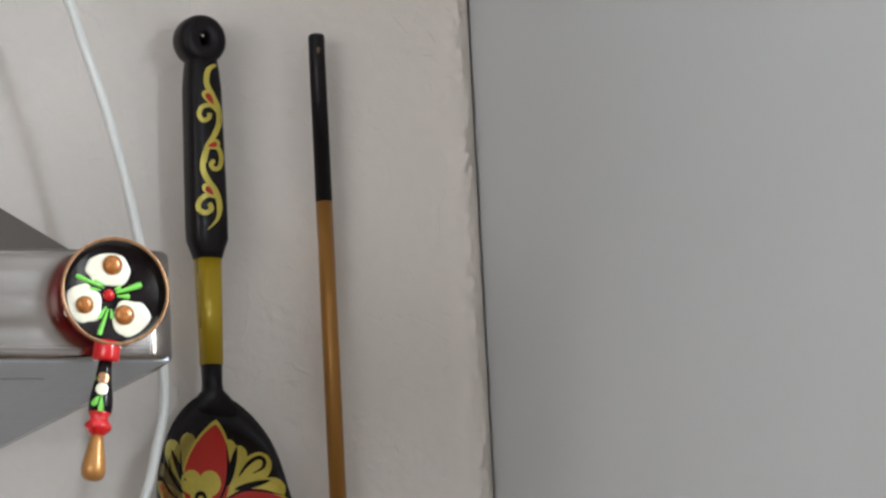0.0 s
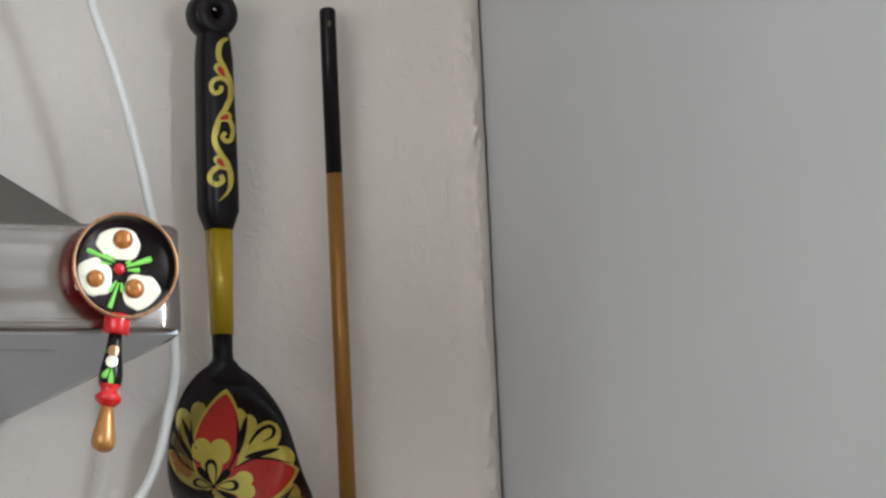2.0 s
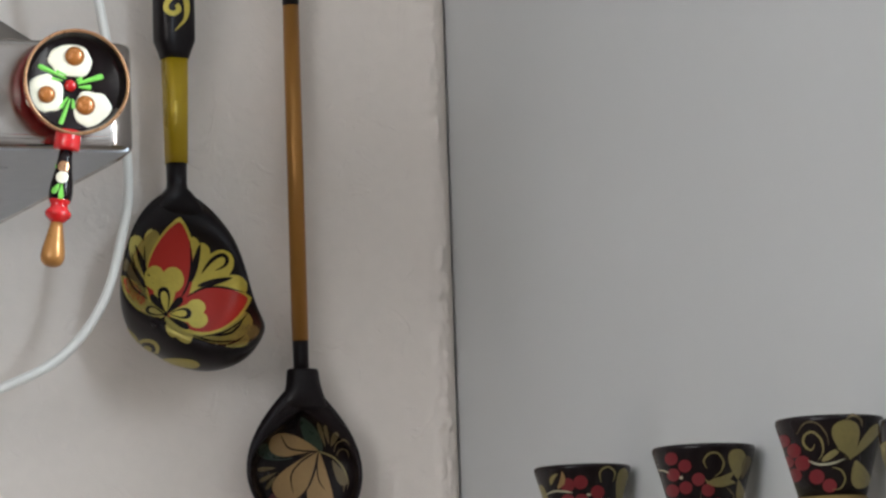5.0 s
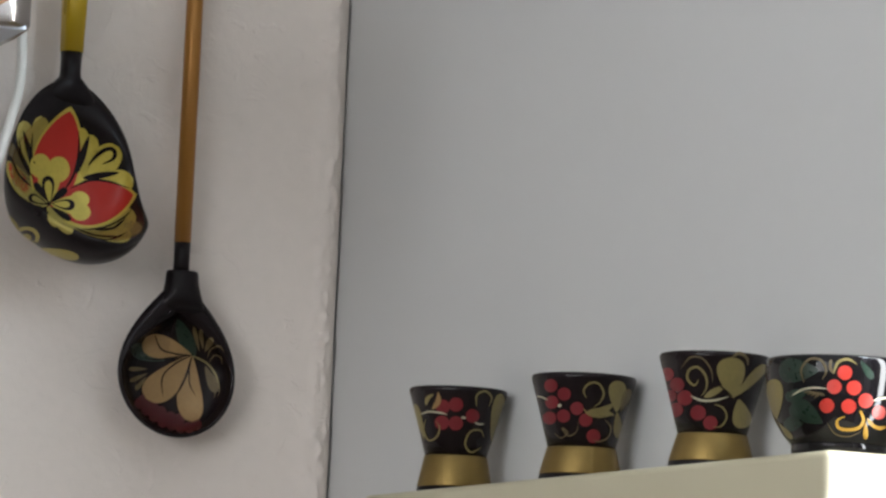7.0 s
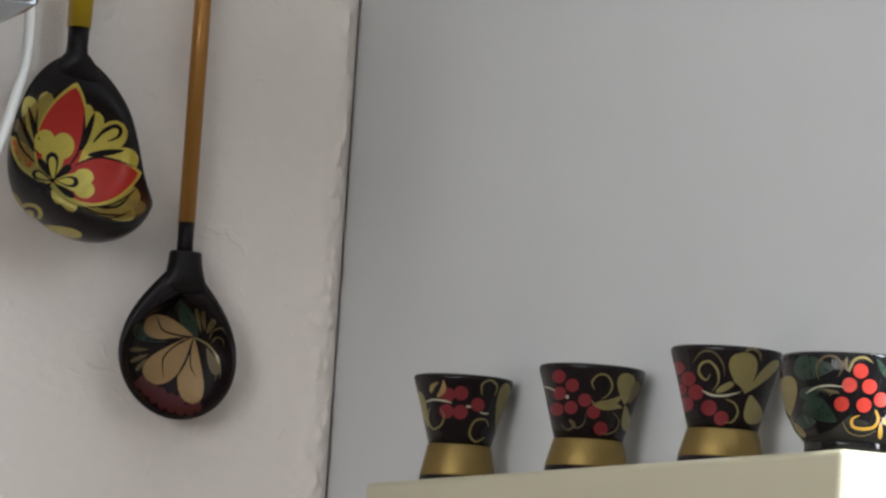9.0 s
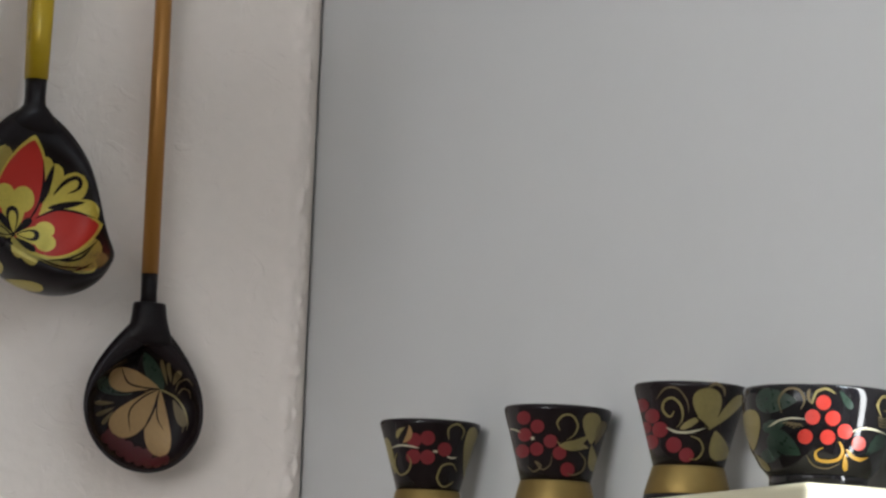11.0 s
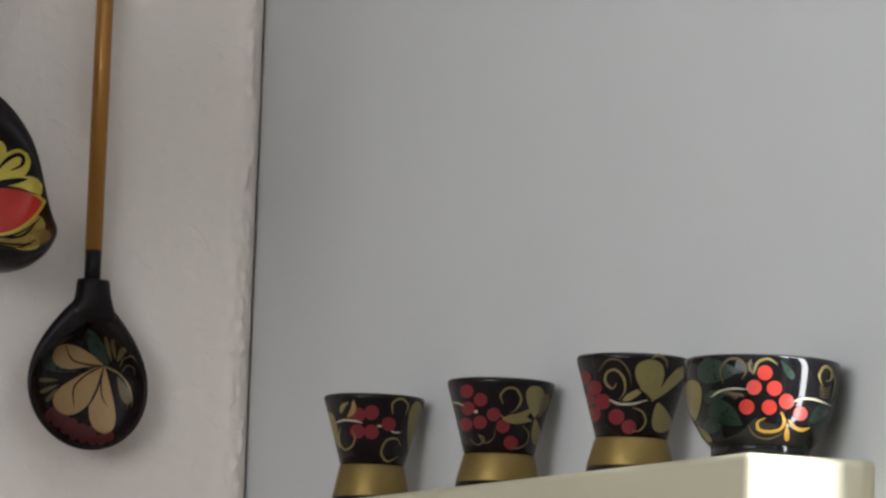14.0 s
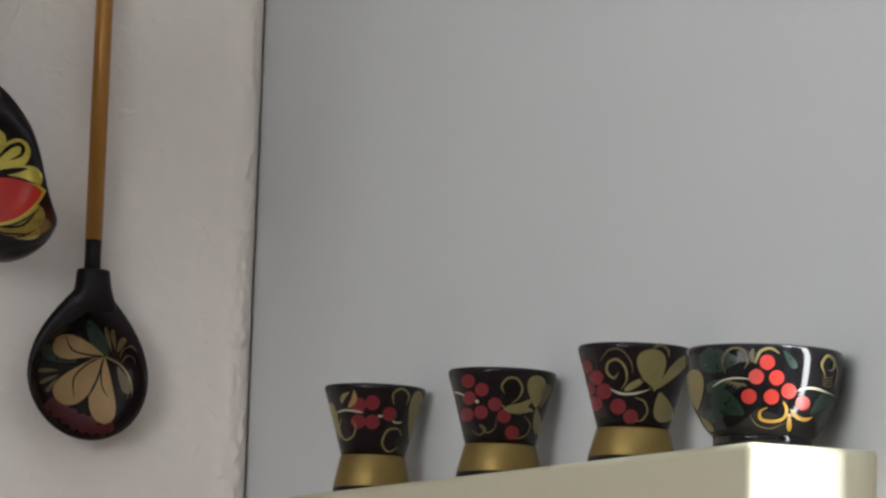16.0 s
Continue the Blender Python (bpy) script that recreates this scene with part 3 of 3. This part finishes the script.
# --- ladle scoop
m = Motif(ladle_bowl, (-0.25, -0.058, 1.676), (-0.3088, -0.945, -0.1075), 2194.0, 1.48, (323.7, 707.9))
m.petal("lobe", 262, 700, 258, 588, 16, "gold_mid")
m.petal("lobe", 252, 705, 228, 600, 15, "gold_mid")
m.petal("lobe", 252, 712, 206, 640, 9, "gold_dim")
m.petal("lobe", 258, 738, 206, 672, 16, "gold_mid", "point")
m.petal("red_petal", 246, 722, 210, 676, 11, "red", "point")
m.layer = 1
m.petal("slit", 256, 690, 229, 617, 5, "lacquer", "point")
m.petal("slit", 252, 700, 212, 632, 4, "lacquer", "point")
m.petal("lobe", 300, 722, 332, 600, 17, "gold")
m.petal("lobe", 308, 724, 350, 611, 21, "gold")
m.petal("lobe", 312, 722, 397, 628, 26, "gold")
m.petal("lobe", 318, 722, 427, 682, 25, "gold")
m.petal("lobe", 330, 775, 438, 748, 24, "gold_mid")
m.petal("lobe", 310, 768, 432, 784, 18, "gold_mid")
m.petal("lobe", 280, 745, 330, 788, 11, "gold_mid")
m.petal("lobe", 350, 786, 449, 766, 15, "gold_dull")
m.layer = 2
m.petal("leaf_outline", 284, 752, 307, 566, 44, "gold", "point", -4)
m.petal("leaf_outline", 290, 744, 436, 709, 43, "gold", "point", 3)
m.layer = 3
m.petal("red_petal", 283, 745, 306, 574, 40, "red", "point", -4)
m.petal("red_petal", 298, 742, 430, 710, 38.5, "red", "point", 3)
m.layer = 4
m.stroke("slit", [(306, 714), (321, 685), (327, 645), (324, 606)], 4, "lacquer")
m.stroke("slit", [(318, 708), (350, 691), (385, 690), (424, 699)], 4, "lacquer")
m.petal("slit", 326, 682, 343, 612, 6, "lacquer", "point")
m.petal("slit", 338, 688, 402, 672, 5.5, "lacquer", "point")
m.stroke("loop", [(346, 664), (362, 643), (380, 632), (391, 637), (388, 650), (370, 660)], 7, "lacquer")
m.stroke("slit", [(368, 778), (400, 772), (420, 752)], 4, "lacquer")
m.stroke("slit", [(330, 776), (370, 788), (420, 786)], 3, "lacquer")
m.stroke("slit", [(346, 779), (384, 772), (414, 754), (430, 737)], 3, "lacquer")
m.stroke("slit", [(350, 790), (392, 794), (424, 778)], 3, "lacquer")
m.stroke("slit", [(262, 690), (246, 656), (244, 618)], 2.6, "lacquer")
m.stroke("slit", [(254, 700), (232, 668), (222, 630)], 2.6, "lacquer")
m.stroke("slit", [(250, 712), (226, 692), (212, 664)], 3, "lacquer")
m.layer = 4
m.dot("lobe", 262, 674, 18, "gold", 1.2)
m.dot("lobe", 294, 677, 20, "gold", 1.15)
m.petal("lobe", 282, 742, 278, 672, 20, "gold")
m.dot("lobe", 336, 726, 17, "gold", 0.85)
m.dot("lobe", 339, 748, 18, "gold", 0.85)
m.petal("lobe", 286, 739, 345, 736, 17, "gold")
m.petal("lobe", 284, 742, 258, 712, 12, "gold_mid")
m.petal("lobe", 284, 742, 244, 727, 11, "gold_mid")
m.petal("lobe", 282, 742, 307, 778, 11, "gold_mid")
m.layer = 5
m.petal("loop", 283, 738, 276, 690, 11, "lacquer")
m.layer = 6
m.petal("lobe", 283, 736, 277, 698, 6.5, "gold")
m.layer = 5
m.petal("loop", 288, 738, 328, 737, 10, "lacquer")
m.layer = 6
m.petal("lobe", 290, 738, 319, 737, 6, "gold")
m.layer = 5
m.petal("loop", 280, 740, 246, 729, 8, "lacquer")
m.layer = 6
m.petal("lobe", 276, 739, 252, 730, 5, "gold_mid")
m.layer = 7
m.petal("eye", 284, 737, 311, 709, 7, "lacquer")
m.petal("eye", 280, 735, 254, 704, 6, "lacquer")
m.petal("eye", 286, 744, 323, 764, 6, "lacquer")
m.petal("eye", 280, 744, 264, 762, 8, "lacquer")
m.dot("eye", 282, 739, 4, "lacquer")
m.layer = 0
m.dot("flower", 252, 800, 23, "gold_mid", 0.75)
m.layer = 1
m.dot("flower_ring", 252, 801, 16, "lacquer", 0.75)
m.layer = 2
m.dot("flower_eye", 252, 801, 9, "gold_mid", 0.75)
m.petal("leaf", 202, 755, 236, 792, 8, "gold_mid")
m.petal("leaf", 272, 818, 345, 828, 8, "gold_mid")

# --- ladle grip
m = Motif(grip, (-0.2526, -0.04, 1.95), (-0.3105, -0.9321, -0.1866), 2183.3, 2.93, (363.1, 294.4))
m.stroke("scroll", [(381, 118), (368, 127), (365, 150), (376, 173), (386, 196), (388, 220), (380, 242), (368, 264), (364, 290)], 10, "gold", 0.5, 0.7)
m.stroke("scroll", [(364, 270), (361, 300), (371, 322), (384, 340), (391, 364), (388, 388), (371, 408)], 10, "gold", 0.6, 0.1)
m.stroke("curl", [(387, 205), (374, 190), (358, 193), (353, 206), (360, 216), (370, 212), (371, 203)], 8, "gold", 0.4, 0.8)
m.stroke("curl", [(372, 264), (386, 264), (393, 280), (390, 298), (381, 301), (375, 293), (381, 286)], 8, "gold", 0.6, 0.8)
m.stroke("curl", [(388, 352), (370, 347), (357, 357), (355, 371), (367, 378), (377, 371), (373, 361)], 9, "gold", 0.4, 0.8)
m.layer = 1
m.petal("bud", 380, 192, 360, 164, 8, "gold")
m.layer = 2
m.petal("bud_heart", 378, 188, 365, 169, 5, "red")
m.layer = 1
m.petal("bud", 366, 262, 390, 255, 8, "gold")
m.layer = 2
m.petal("bud_heart", 369, 262, 385, 257, 5, "red")
m.layer = 1
m.petal("bud", 381, 350, 363, 328, 8, "gold")
m.layer = 2
m.petal("bud_heart", 380, 347, 367, 333, 5, "red")

# the ladle hangs a little off plumb from its hole
ladle.rotation_euler.y = 0.0070
ladle.location += Vector((0.0024, 0.0, 0.0016))

# --- spoon handle end
m = Motif(spoon_tip, (-0.1434, -0.023, 2.05), (-0.3105, -0.9321, -0.1866), 2183.3, 2.93, (559.7, 98.0))
m.petal("hanging_mark", 561, 99, 562, 86, 3.5, "gold_dim")

# --- spoon bowl
m = Motif(spoon_bowl, (-0.1402, -0.03, 1.547), (-0.328, -0.9408, -0.0858), 2232.4, -3.37, (332.0, 582.6))
for x, y in ((262, 646), (276, 656), (291, 668), (308, 678), (324, 682)):
    m.dot("berry", x, y, 11, "red_dim")
m.layer = 0.5
for x, y in ((254, 652), (266, 664), (280, 676), (295, 686), (311, 692), (327, 696), (342, 696), (355, 691)):
    m.dot("berry", x, y, 10, "red_dim")
m.petal("leaf", 352, 572, 322, 500, 14, "green", "point")
m.petal("leaf", 300, 575, 240, 552, 15, "green")
m.layer = 1
for x0, y0, x1, y1 in ((362, 560, 352, 514), (369, 556, 364, 520), (268, 590, 234, 590), (268, 598, 236, 612), (266, 604, 246, 628)):
    m.petal("frond", x0, y0, x1, y1, 4, "gold_dim")
m.petal("frond", 372, 585, 392, 634, 9, "gold_dim")
m.petal("frond", 372, 560, 385, 535, 6, "gold_dim")
m.layer = 1
m.petal("petal", 348, 566, 259, 544, 22, "petal", "round", 2)
m.layer = 2
m.petal("petal", 348, 566, 264, 643, 28, "petal", "round", -4)
m.layer = 3
m.petal("petal", 348, 566, 348, 687, 24, "petal", "round", 5)
m.layer = 4
m.stroke("vein", [(348, 566), (318, 563), (292, 554), (281, 528)], 3, "lacquer")
m.stroke("vein", [(348, 566), (312, 570), (285, 573), (262, 571)], 3, "lacquer")
m.stroke("vein", [(348, 566), (316, 582), (294, 606), (295, 641)], 3, "lacquer")
m.stroke("vein", [(348, 568), (343, 592), (344, 620), (355, 640)], 2.4, "lacquer")
m.stroke("vein", [(348, 568), (336, 606), (318, 640)], 4, "lacquer")
m.layer = 5
for a, b, c, d in (((377, 570), (383, 555), (397, 550), (407, 562)), ((380, 578), (390, 566), (402, 570), (404, 584)), ((374, 600), (384, 614), (390, 632), (388, 646)), ((380, 596), (392, 610), (398, 628), (396, 642))):
    m.stroke("frond", [a, b, c, d], 2.6, "gold_dim")
m.stroke("stalk", [(350, 567), (376, 581), (393, 605), (399, 632)], 3.4, "gold_dull", 0.6)

# --- cups
LINE, DULL, DIM = "white_line", "gold_dull", "gold_dim"
m = Motif(cup_a_body, (-0.0402, -0.367, 1.475), (-0.3828, -0.9209, -0.0743), 2477.1, -1.95, (666.6, 780.4))
m.petal("leaf", 726, 788, 742, 692, 12, DULL)
m.petal("leaf", 604, 778, 586, 712, 6, DULL)
for x, y in ((636, 717), (660, 713), (635, 746), (660, 747)):
    m.dot("berry", x, y, 13, "berry_dark")
m.layer = 1
m.dot("berry", 690, 733, 12.5, "berry_dark")
m.layer = 2
m.stroke("stem", [(597, 731), (612, 726), (632, 728), (645, 731)], 3.4, LINE)
m.stroke("stem", [(670, 736), (678, 737)], 4, LINE, 1)
m.stroke("stem", [(694, 745), (702, 748), (711, 747)], 3, LINE)
m.stroke("curl", [(606, 740), (603, 760), (612, 778), (626, 772), (631, 755), (624, 742)], 3.2, DULL)
m.stroke("curl", [(697, 716), (697, 696), (712, 688), (724, 699), (719, 716)], 3.4, DULL)
m.stroke("curl", [(706, 790), (688, 799), (677, 784), (686, 762), (704, 759), (711, 772)], 3.4, DULL)
m.petal("leaf", 618, 722, 628, 690, 5, "petal", "point", 5)
m.petal("leaf", 606, 714, 620, 694, 4, DULL, "point", -4)

m = Motif(cup_b_body, (-0.0402, -0.586, 1.475), (-0.41, -0.9086, -0.0796), 2652.9, -1.95, (890.9, 748.4))
m.petal("leaf", 948, 722, 950, 665, 16.5, DULL)
m.petal("leaf", 955, 722, 972, 680, 8, DIM)
m.petal("leaf", 949, 722, 953, 770, 9, DULL)
m.petal("leaf", 890, 726, 944, 728, 7, DULL, "point", -5)
m.petal("leaf", 905, 722, 944, 706, 6, DULL, "point", 4)
m.layer = 1
for x, y in ((829, 675), (853, 690), (831, 705), (827, 734), (852, 730), (876, 716), (892, 737)):
    m.dot("berry", x, y, 12, "berry_dark")
m.dot("berry", 906, 766, 12.5, "berry_dark")
m.layer = 2
m.dot("glint", 845, 711, 3.2, LINE)
m.stroke("stem", [(804, 694), (814, 696), (824, 701)], 3, LINE)
m.stroke("stem", [(888, 716), (898, 727), (915, 731), (935, 729)], 3.4, DULL)
m.stroke("curl", [(893, 697), (888, 683), (899, 670), (915, 671), (924, 688), (917, 705), (904, 714)], 3.6, DULL)
m.stroke("curl", [(926, 735), (937, 750), (932, 768), (915, 776), (905, 772)], 3, DIM)
m.stroke("curl", [(836, 760), (848, 770), (860, 760), (850, 752), (862, 766), (876, 757), (879, 738)], 2.6, DIM)

m = Motif(cup_c_body, (-0.0402, -0.785, 1.475), (-0.4379, -0.895, -0.085), 2835.8, -1.95, (1124.2, 715.1))
m.petal("leaf", 1156, 694, 1150, 619, 26, DULL)
m.petal("leaf", 1160, 690, 1216, 632, 10, DULL)
m.petal("leaf", 1166, 694, 1176, 748, 18, DULL)
m.petal("leaf", 1104, 692, 1142, 670, 6, DULL, "point")
m.layer = 1
for x, y, r in ((1037, 650, 12), (1055, 669, 13), (1043, 690, 11), (1069, 693, 14), (1053, 715, 13), (1093, 720, 14)):
    m.dot("berry", x, y, r, "berry_dark")
m.dot("berry", 1115, 738, 13, "berry_dark")
m.layer = 2
m.stroke("stem", [(1080, 689), (1098, 697), (1122, 697), (1148, 690)], 4, LINE)
m.stroke("vein", [(1128, 668), (1146, 682), (1156, 694)], 3, "lacquer")
m.stroke("vein", [(1156, 694), (1175, 694), (1200, 697)], 3, "lacquer")
m.stroke("curl", [(1094, 660), (1086, 670), (1074, 658), (1077, 642), (1092, 637), (1106, 652), (1108, 674), (1098, 690)], 4.4, DULL)
m.stroke("curl", [(1062, 640), (1078, 620), (1100, 621), (1116, 642), (1119, 664)], 2.8, DIM)
m.stroke("curl", [(1122, 704), (1138, 711), (1144, 728), (1134, 744), (1120, 745)], 3.2, DULL)
m.stroke("curl", [(1152, 620), (1166, 612), (1180, 620), (1182, 634)], 5, DIM)

# --- bowl
m = Motif(dish_body, (-0.0468, -0.96, 1.465), (-0.4638, -0.8817, -0.0865), 3022.9, -1.95, (1342.2, 710.8))
for x0, y0, x1, y1, w in ((1318, 735, 1262, 700, 20), (1300, 712, 1250, 745, 13), (1312, 640, 1240, 640, 22), (1432, 735, 1466, 702, 12), (1386, 622, 1408, 655, 7), (1296, 676, 1252, 690, 11)):
    m.petal("leaf", x0, y0, x1, y1, w, "green")
m.layer = 1
m.petal("leaf", 1236, 728, 1230, 655, 16, DULL)
m.petal("leaf", 1240, 735, 1264, 764, 5, DULL)
m.layer = 2
for x, y in ((1358, 644), (1339, 669), (1374, 671), (1326, 703), (1365, 704), (1395, 694)):
    m.dot("berry", x, y, 13.2, "berry")
m.dot("berry", 1419, 715, 12.5, "berry")
m.layer = 3
m.stroke("stem", [(1263, 686), (1282, 675), (1304, 671), (1328, 673)], 3.4, LINE)
m.stroke("stem", [(1408, 694), (1424, 689), (1446, 691), (1474, 702)], 4.4, LINE)
m.stroke("curl", [(1385, 712), (1391, 728), (1383, 742), (1364, 746), (1347, 742), (1345, 729), (1358, 722)], 5.6, "amber", 0.5, 0.2)
m.petal("frond", 1395, 732, 1395, 763, 4.5, "amber")
m.stroke("frond", [(1397, 725), (1408, 738), (1421, 743), (1436, 739)], 7, "amber", 0.2, 0.1)
m.stroke("curl", [(1328, 734), (1340, 752), (1364, 758), (1388, 748)], 2.4, DIM)
m.stroke("curl", [(1286, 662), (1281, 638), (1296, 620), (1316, 622), (1325, 640), (1318, 656)], 4.5, DIM)
m.stroke("curl", [(1338, 646), (1346, 626), (1364, 620), (1380, 630)], 5, DULL, 0.3, 0.1)
m.stroke("curl", [(1334, 620), (1332, 634), (1338, 646)], 5, DIM)
m.stroke("curl", [(1458, 668), (1452, 648), (1462, 633), (1474, 641), (1472, 656), (1462, 658)], 5, DULL)
m.stroke("curl", [(1474, 640), (1480, 660), (1474, 690)], 3, DIM)
for k in range(4):
    m.stroke("frond", [(1286 + 6 * k, 680 + 3 * k), (1297 + 6 * k, 678 + k), (1308 + 5 * k, 686)], 2.6, DIM)
    m.stroke("frond", [(1452, 668 + 5 * k), (1462, 672 + 5 * k), (1472, 668 + 5 * k)], 2.2, DIM)


# ---------------------------------------------------------------- souvenir frying pan on the hood
PAN = Vector((-0.4697, -0.5130, 1.7690))
PF = Vector((math.sin(radians(-4)), -math.cos(radians(-4)), 0))
PR = UP.cross(PF).normalized()
PANU = 1 / 2594.5
pan = thing("toy_frying_pan", PAN, "toy frying pan with three fried eggs stuck on the hood", "ornament")
pan_turn = Matrix((PR, UP, PF)).transposed().to_4x4()
BACK = -0.0205
part("body", turned([(0, BACK), (0.0328, BACK), (0.0347, BACK + 0.002), (0.0361, -0.008), (0.0364, -0.0015), (0.0352, -0.0015), (0.0335, -0.009), (0.0318, -0.0115), (0, -0.0115)], 72, pan_turn), "red_gloss", pan, "bright red outside")
part("rim", turned([(0.0349, -0.0016), (0.0353, -0.0004), (0.0361, 0.0003), (0.0370, -0.0003), (0.0373, -0.0016), (0.0368, -0.0030), (0.0360, -0.0030), (0.0349, -0.0016)], 72, pan_turn), "copper", pan, "copper coloured rim")
part("inside", turned([(0, -0.0108), (0.0310, -0.0108), (0.0330, -0.0088), (0.0346, -0.0024), (0.0350, -0.0014)], 72, pan_turn), "lacquer", pan, "glossy black inside")


def on_pan(x, y, h):
    dx, dy, a = (x - 205) * PANU, (515 - y) * PANU, radians(2.93)
    return PR * (dx * math.cos(a) + dy * math.sin(a)) + UP * (dy * math.cos(a) - dx * math.sin(a)) + PF * h


def dome(x, y, rx, ry, h, seed=0, uneven=0.0, flat=0.5, lift=-0.0107):
    """A low rounded drop of enamel on the pan's floor."""
    bm = bmesh.new()
    loops = []
    for f in (1.0, 0.97, 0.88, 0.7, 0.45, 0.2):
        ring = []
        for k in range(36):
            a = 2 * math.pi * k / 36
            q = f * (1 + uneven * noise.noise(Vector((1.6 * math.cos(a), 1.6 * math.sin(a), seed))))
            ring.append(bm.verts.new(on_pan(x + rx * q * math.cos(a), y + ry * q * math.sin(a), lift + h * (1 - f ** 4) ** flat)))
        loops.append(ring)
    for a, b in zip(loops, loops[1:]):
        for k in range(36):
            bm.faces.new((a[k], a[(k + 1) % 36], b[(k + 1) % 36], b[k]))
    bm.faces.new(loops[-1])
    bm.faces.new(loops[0])
    return bm


for ex, ey, rx, ry, seed, yx, yy, yr in ((198, 473, 41, 30, 1, 204, 465, 18), (153, 538, 33, 37, 7, 155, 538, 16), (238, 560, 34, 37, 4, 226, 553, 18)):
    white = part("egg_white", dome(ex, ey, rx, ry, 0.0011, seed, 0.24), "egg", pan, "creamy egg white")
    part("yolk", dome(yx, yy, yr, yr, 0.0042, 0, 0, 0.6, -0.0098), "yolk", white, "copper coloured yolk")
part("berry", dome(198, 519, 11, 11, 0.0040, 0, 0, 0.6), "red_gloss", pan, "red bead")


def herb(x0, y0, x1, y1, w):
    bm = bmesh.new()
    d = Vector((x1 - x0, y1 - y0))
    n = Vector((-d.y, d.x)).normalized()
    rows = []
    for i in range(9):
        s = i / 8
        h = w * (0.35 + 0.65 * s) * (1 if s < 0.95 else 0.7)
        p = Vector((x0, y0)) + d * s
        rows.append([bm.verts.new(on_pan(p.x + n.x * h * q, p.y + n.y * h * q, -0.0106 + 0.0009 * (1 - q * q))) for q in (-1, -0.5, 0, 0.5, 1)])
    for a, b in zip(rows, rows[1:]):
        for k in range(4):
            bm.faces.new((a[k], a[k + 1], b[k + 1], b[k]))
    return bm


for x0, y0, x1, y1, w in ((190, 506, 139, 486, 5), (190, 500, 172, 493, 5), (184, 510, 163, 508, 4), (211, 514, 257, 497, 6), (209, 508, 220, 505, 5), (213, 520, 236, 519, 5),
                          (198, 543, 182, 590, 5), (194, 540, 180, 560, 5), (203, 543, 206, 560, 5)):
    part("herb", herb(x0, y0, x1, y1, w), "lime", pan, "light green painted herb")

GRIP_AXIS = Vector((-0.0131, 0.002, -0.0893)).normalized()
GX = GRIP_AXIS.cross(PF).normalized()
GY = GRIP_AXIS.cross(GX)
grip_turn = Matrix.Translation(PF * -0.009 + GRIP_AXIS * 0.0335) @ Matrix((GX, GY, GRIP_AXIS)).transposed().to_4x4()
part("collar", turned([(0, 0), (0.0086, 0), (0.0092, 0.002), (0.0092, 0.0125), (0.0084, 0.0138), (0, 0.0138)], 40, grip_turn), "red_gloss", pan, "red collar")
pan_grip = part("handle", turned([(0, 0.0136), (0.0046, 0.0136), (0.0050, 0.020), (0.0062, 0.029), (0.0078, 0.038), (0.0082, 0.044), (0.0078, 0.0487), (0, 0.0487)], 40, grip_turn), "lacquer", pan, "black painted handle")
part("ring", turned([(0, 0.0482), (0.0078, 0.0482), (0.0072, 0.0500), (0.0058, 0.0525), (0.0066, 0.0545), (0.0090, 0.0570), (0.0093, 0.0585), (0.0086, 0.0605), (0.0060, 0.0630), (0.0044, 0.0645), (0, 0.0645)], 40, grip_turn), "red_gloss", pan, "red turned ring")
part("drop", turned([(0, 0.0640), (0.0042, 0.0640), (0.0050, 0.0690), (0.0066, 0.0770), (0.0080, 0.0840), (0.0084, 0.0880), (0.0078, 0.0915), (0.0060, 0.0940), (0.0032, 0.0953), (0, 0.0957)], 40, grip_turn), "bronze", pan, "gold varnished end")
m = Motif(pan_grip, PAN + PF * -0.009, (-0.2908, -0.9436, -0.1584), 2597.4, 2.93, (205, 515.1))
m.dot("dab", 190, 664, 10, "copper")
m.layer = 1
m.dot("dab", 188, 683, 10.5, "egg")
m.petal("herb", 184, 694, 172, 712, 5, "lime")
m.petal("herb", 188, 694, 186, 726, 4.5, "lime")
m.petal("herb", 178, 668, 172, 656, 3, "lime")
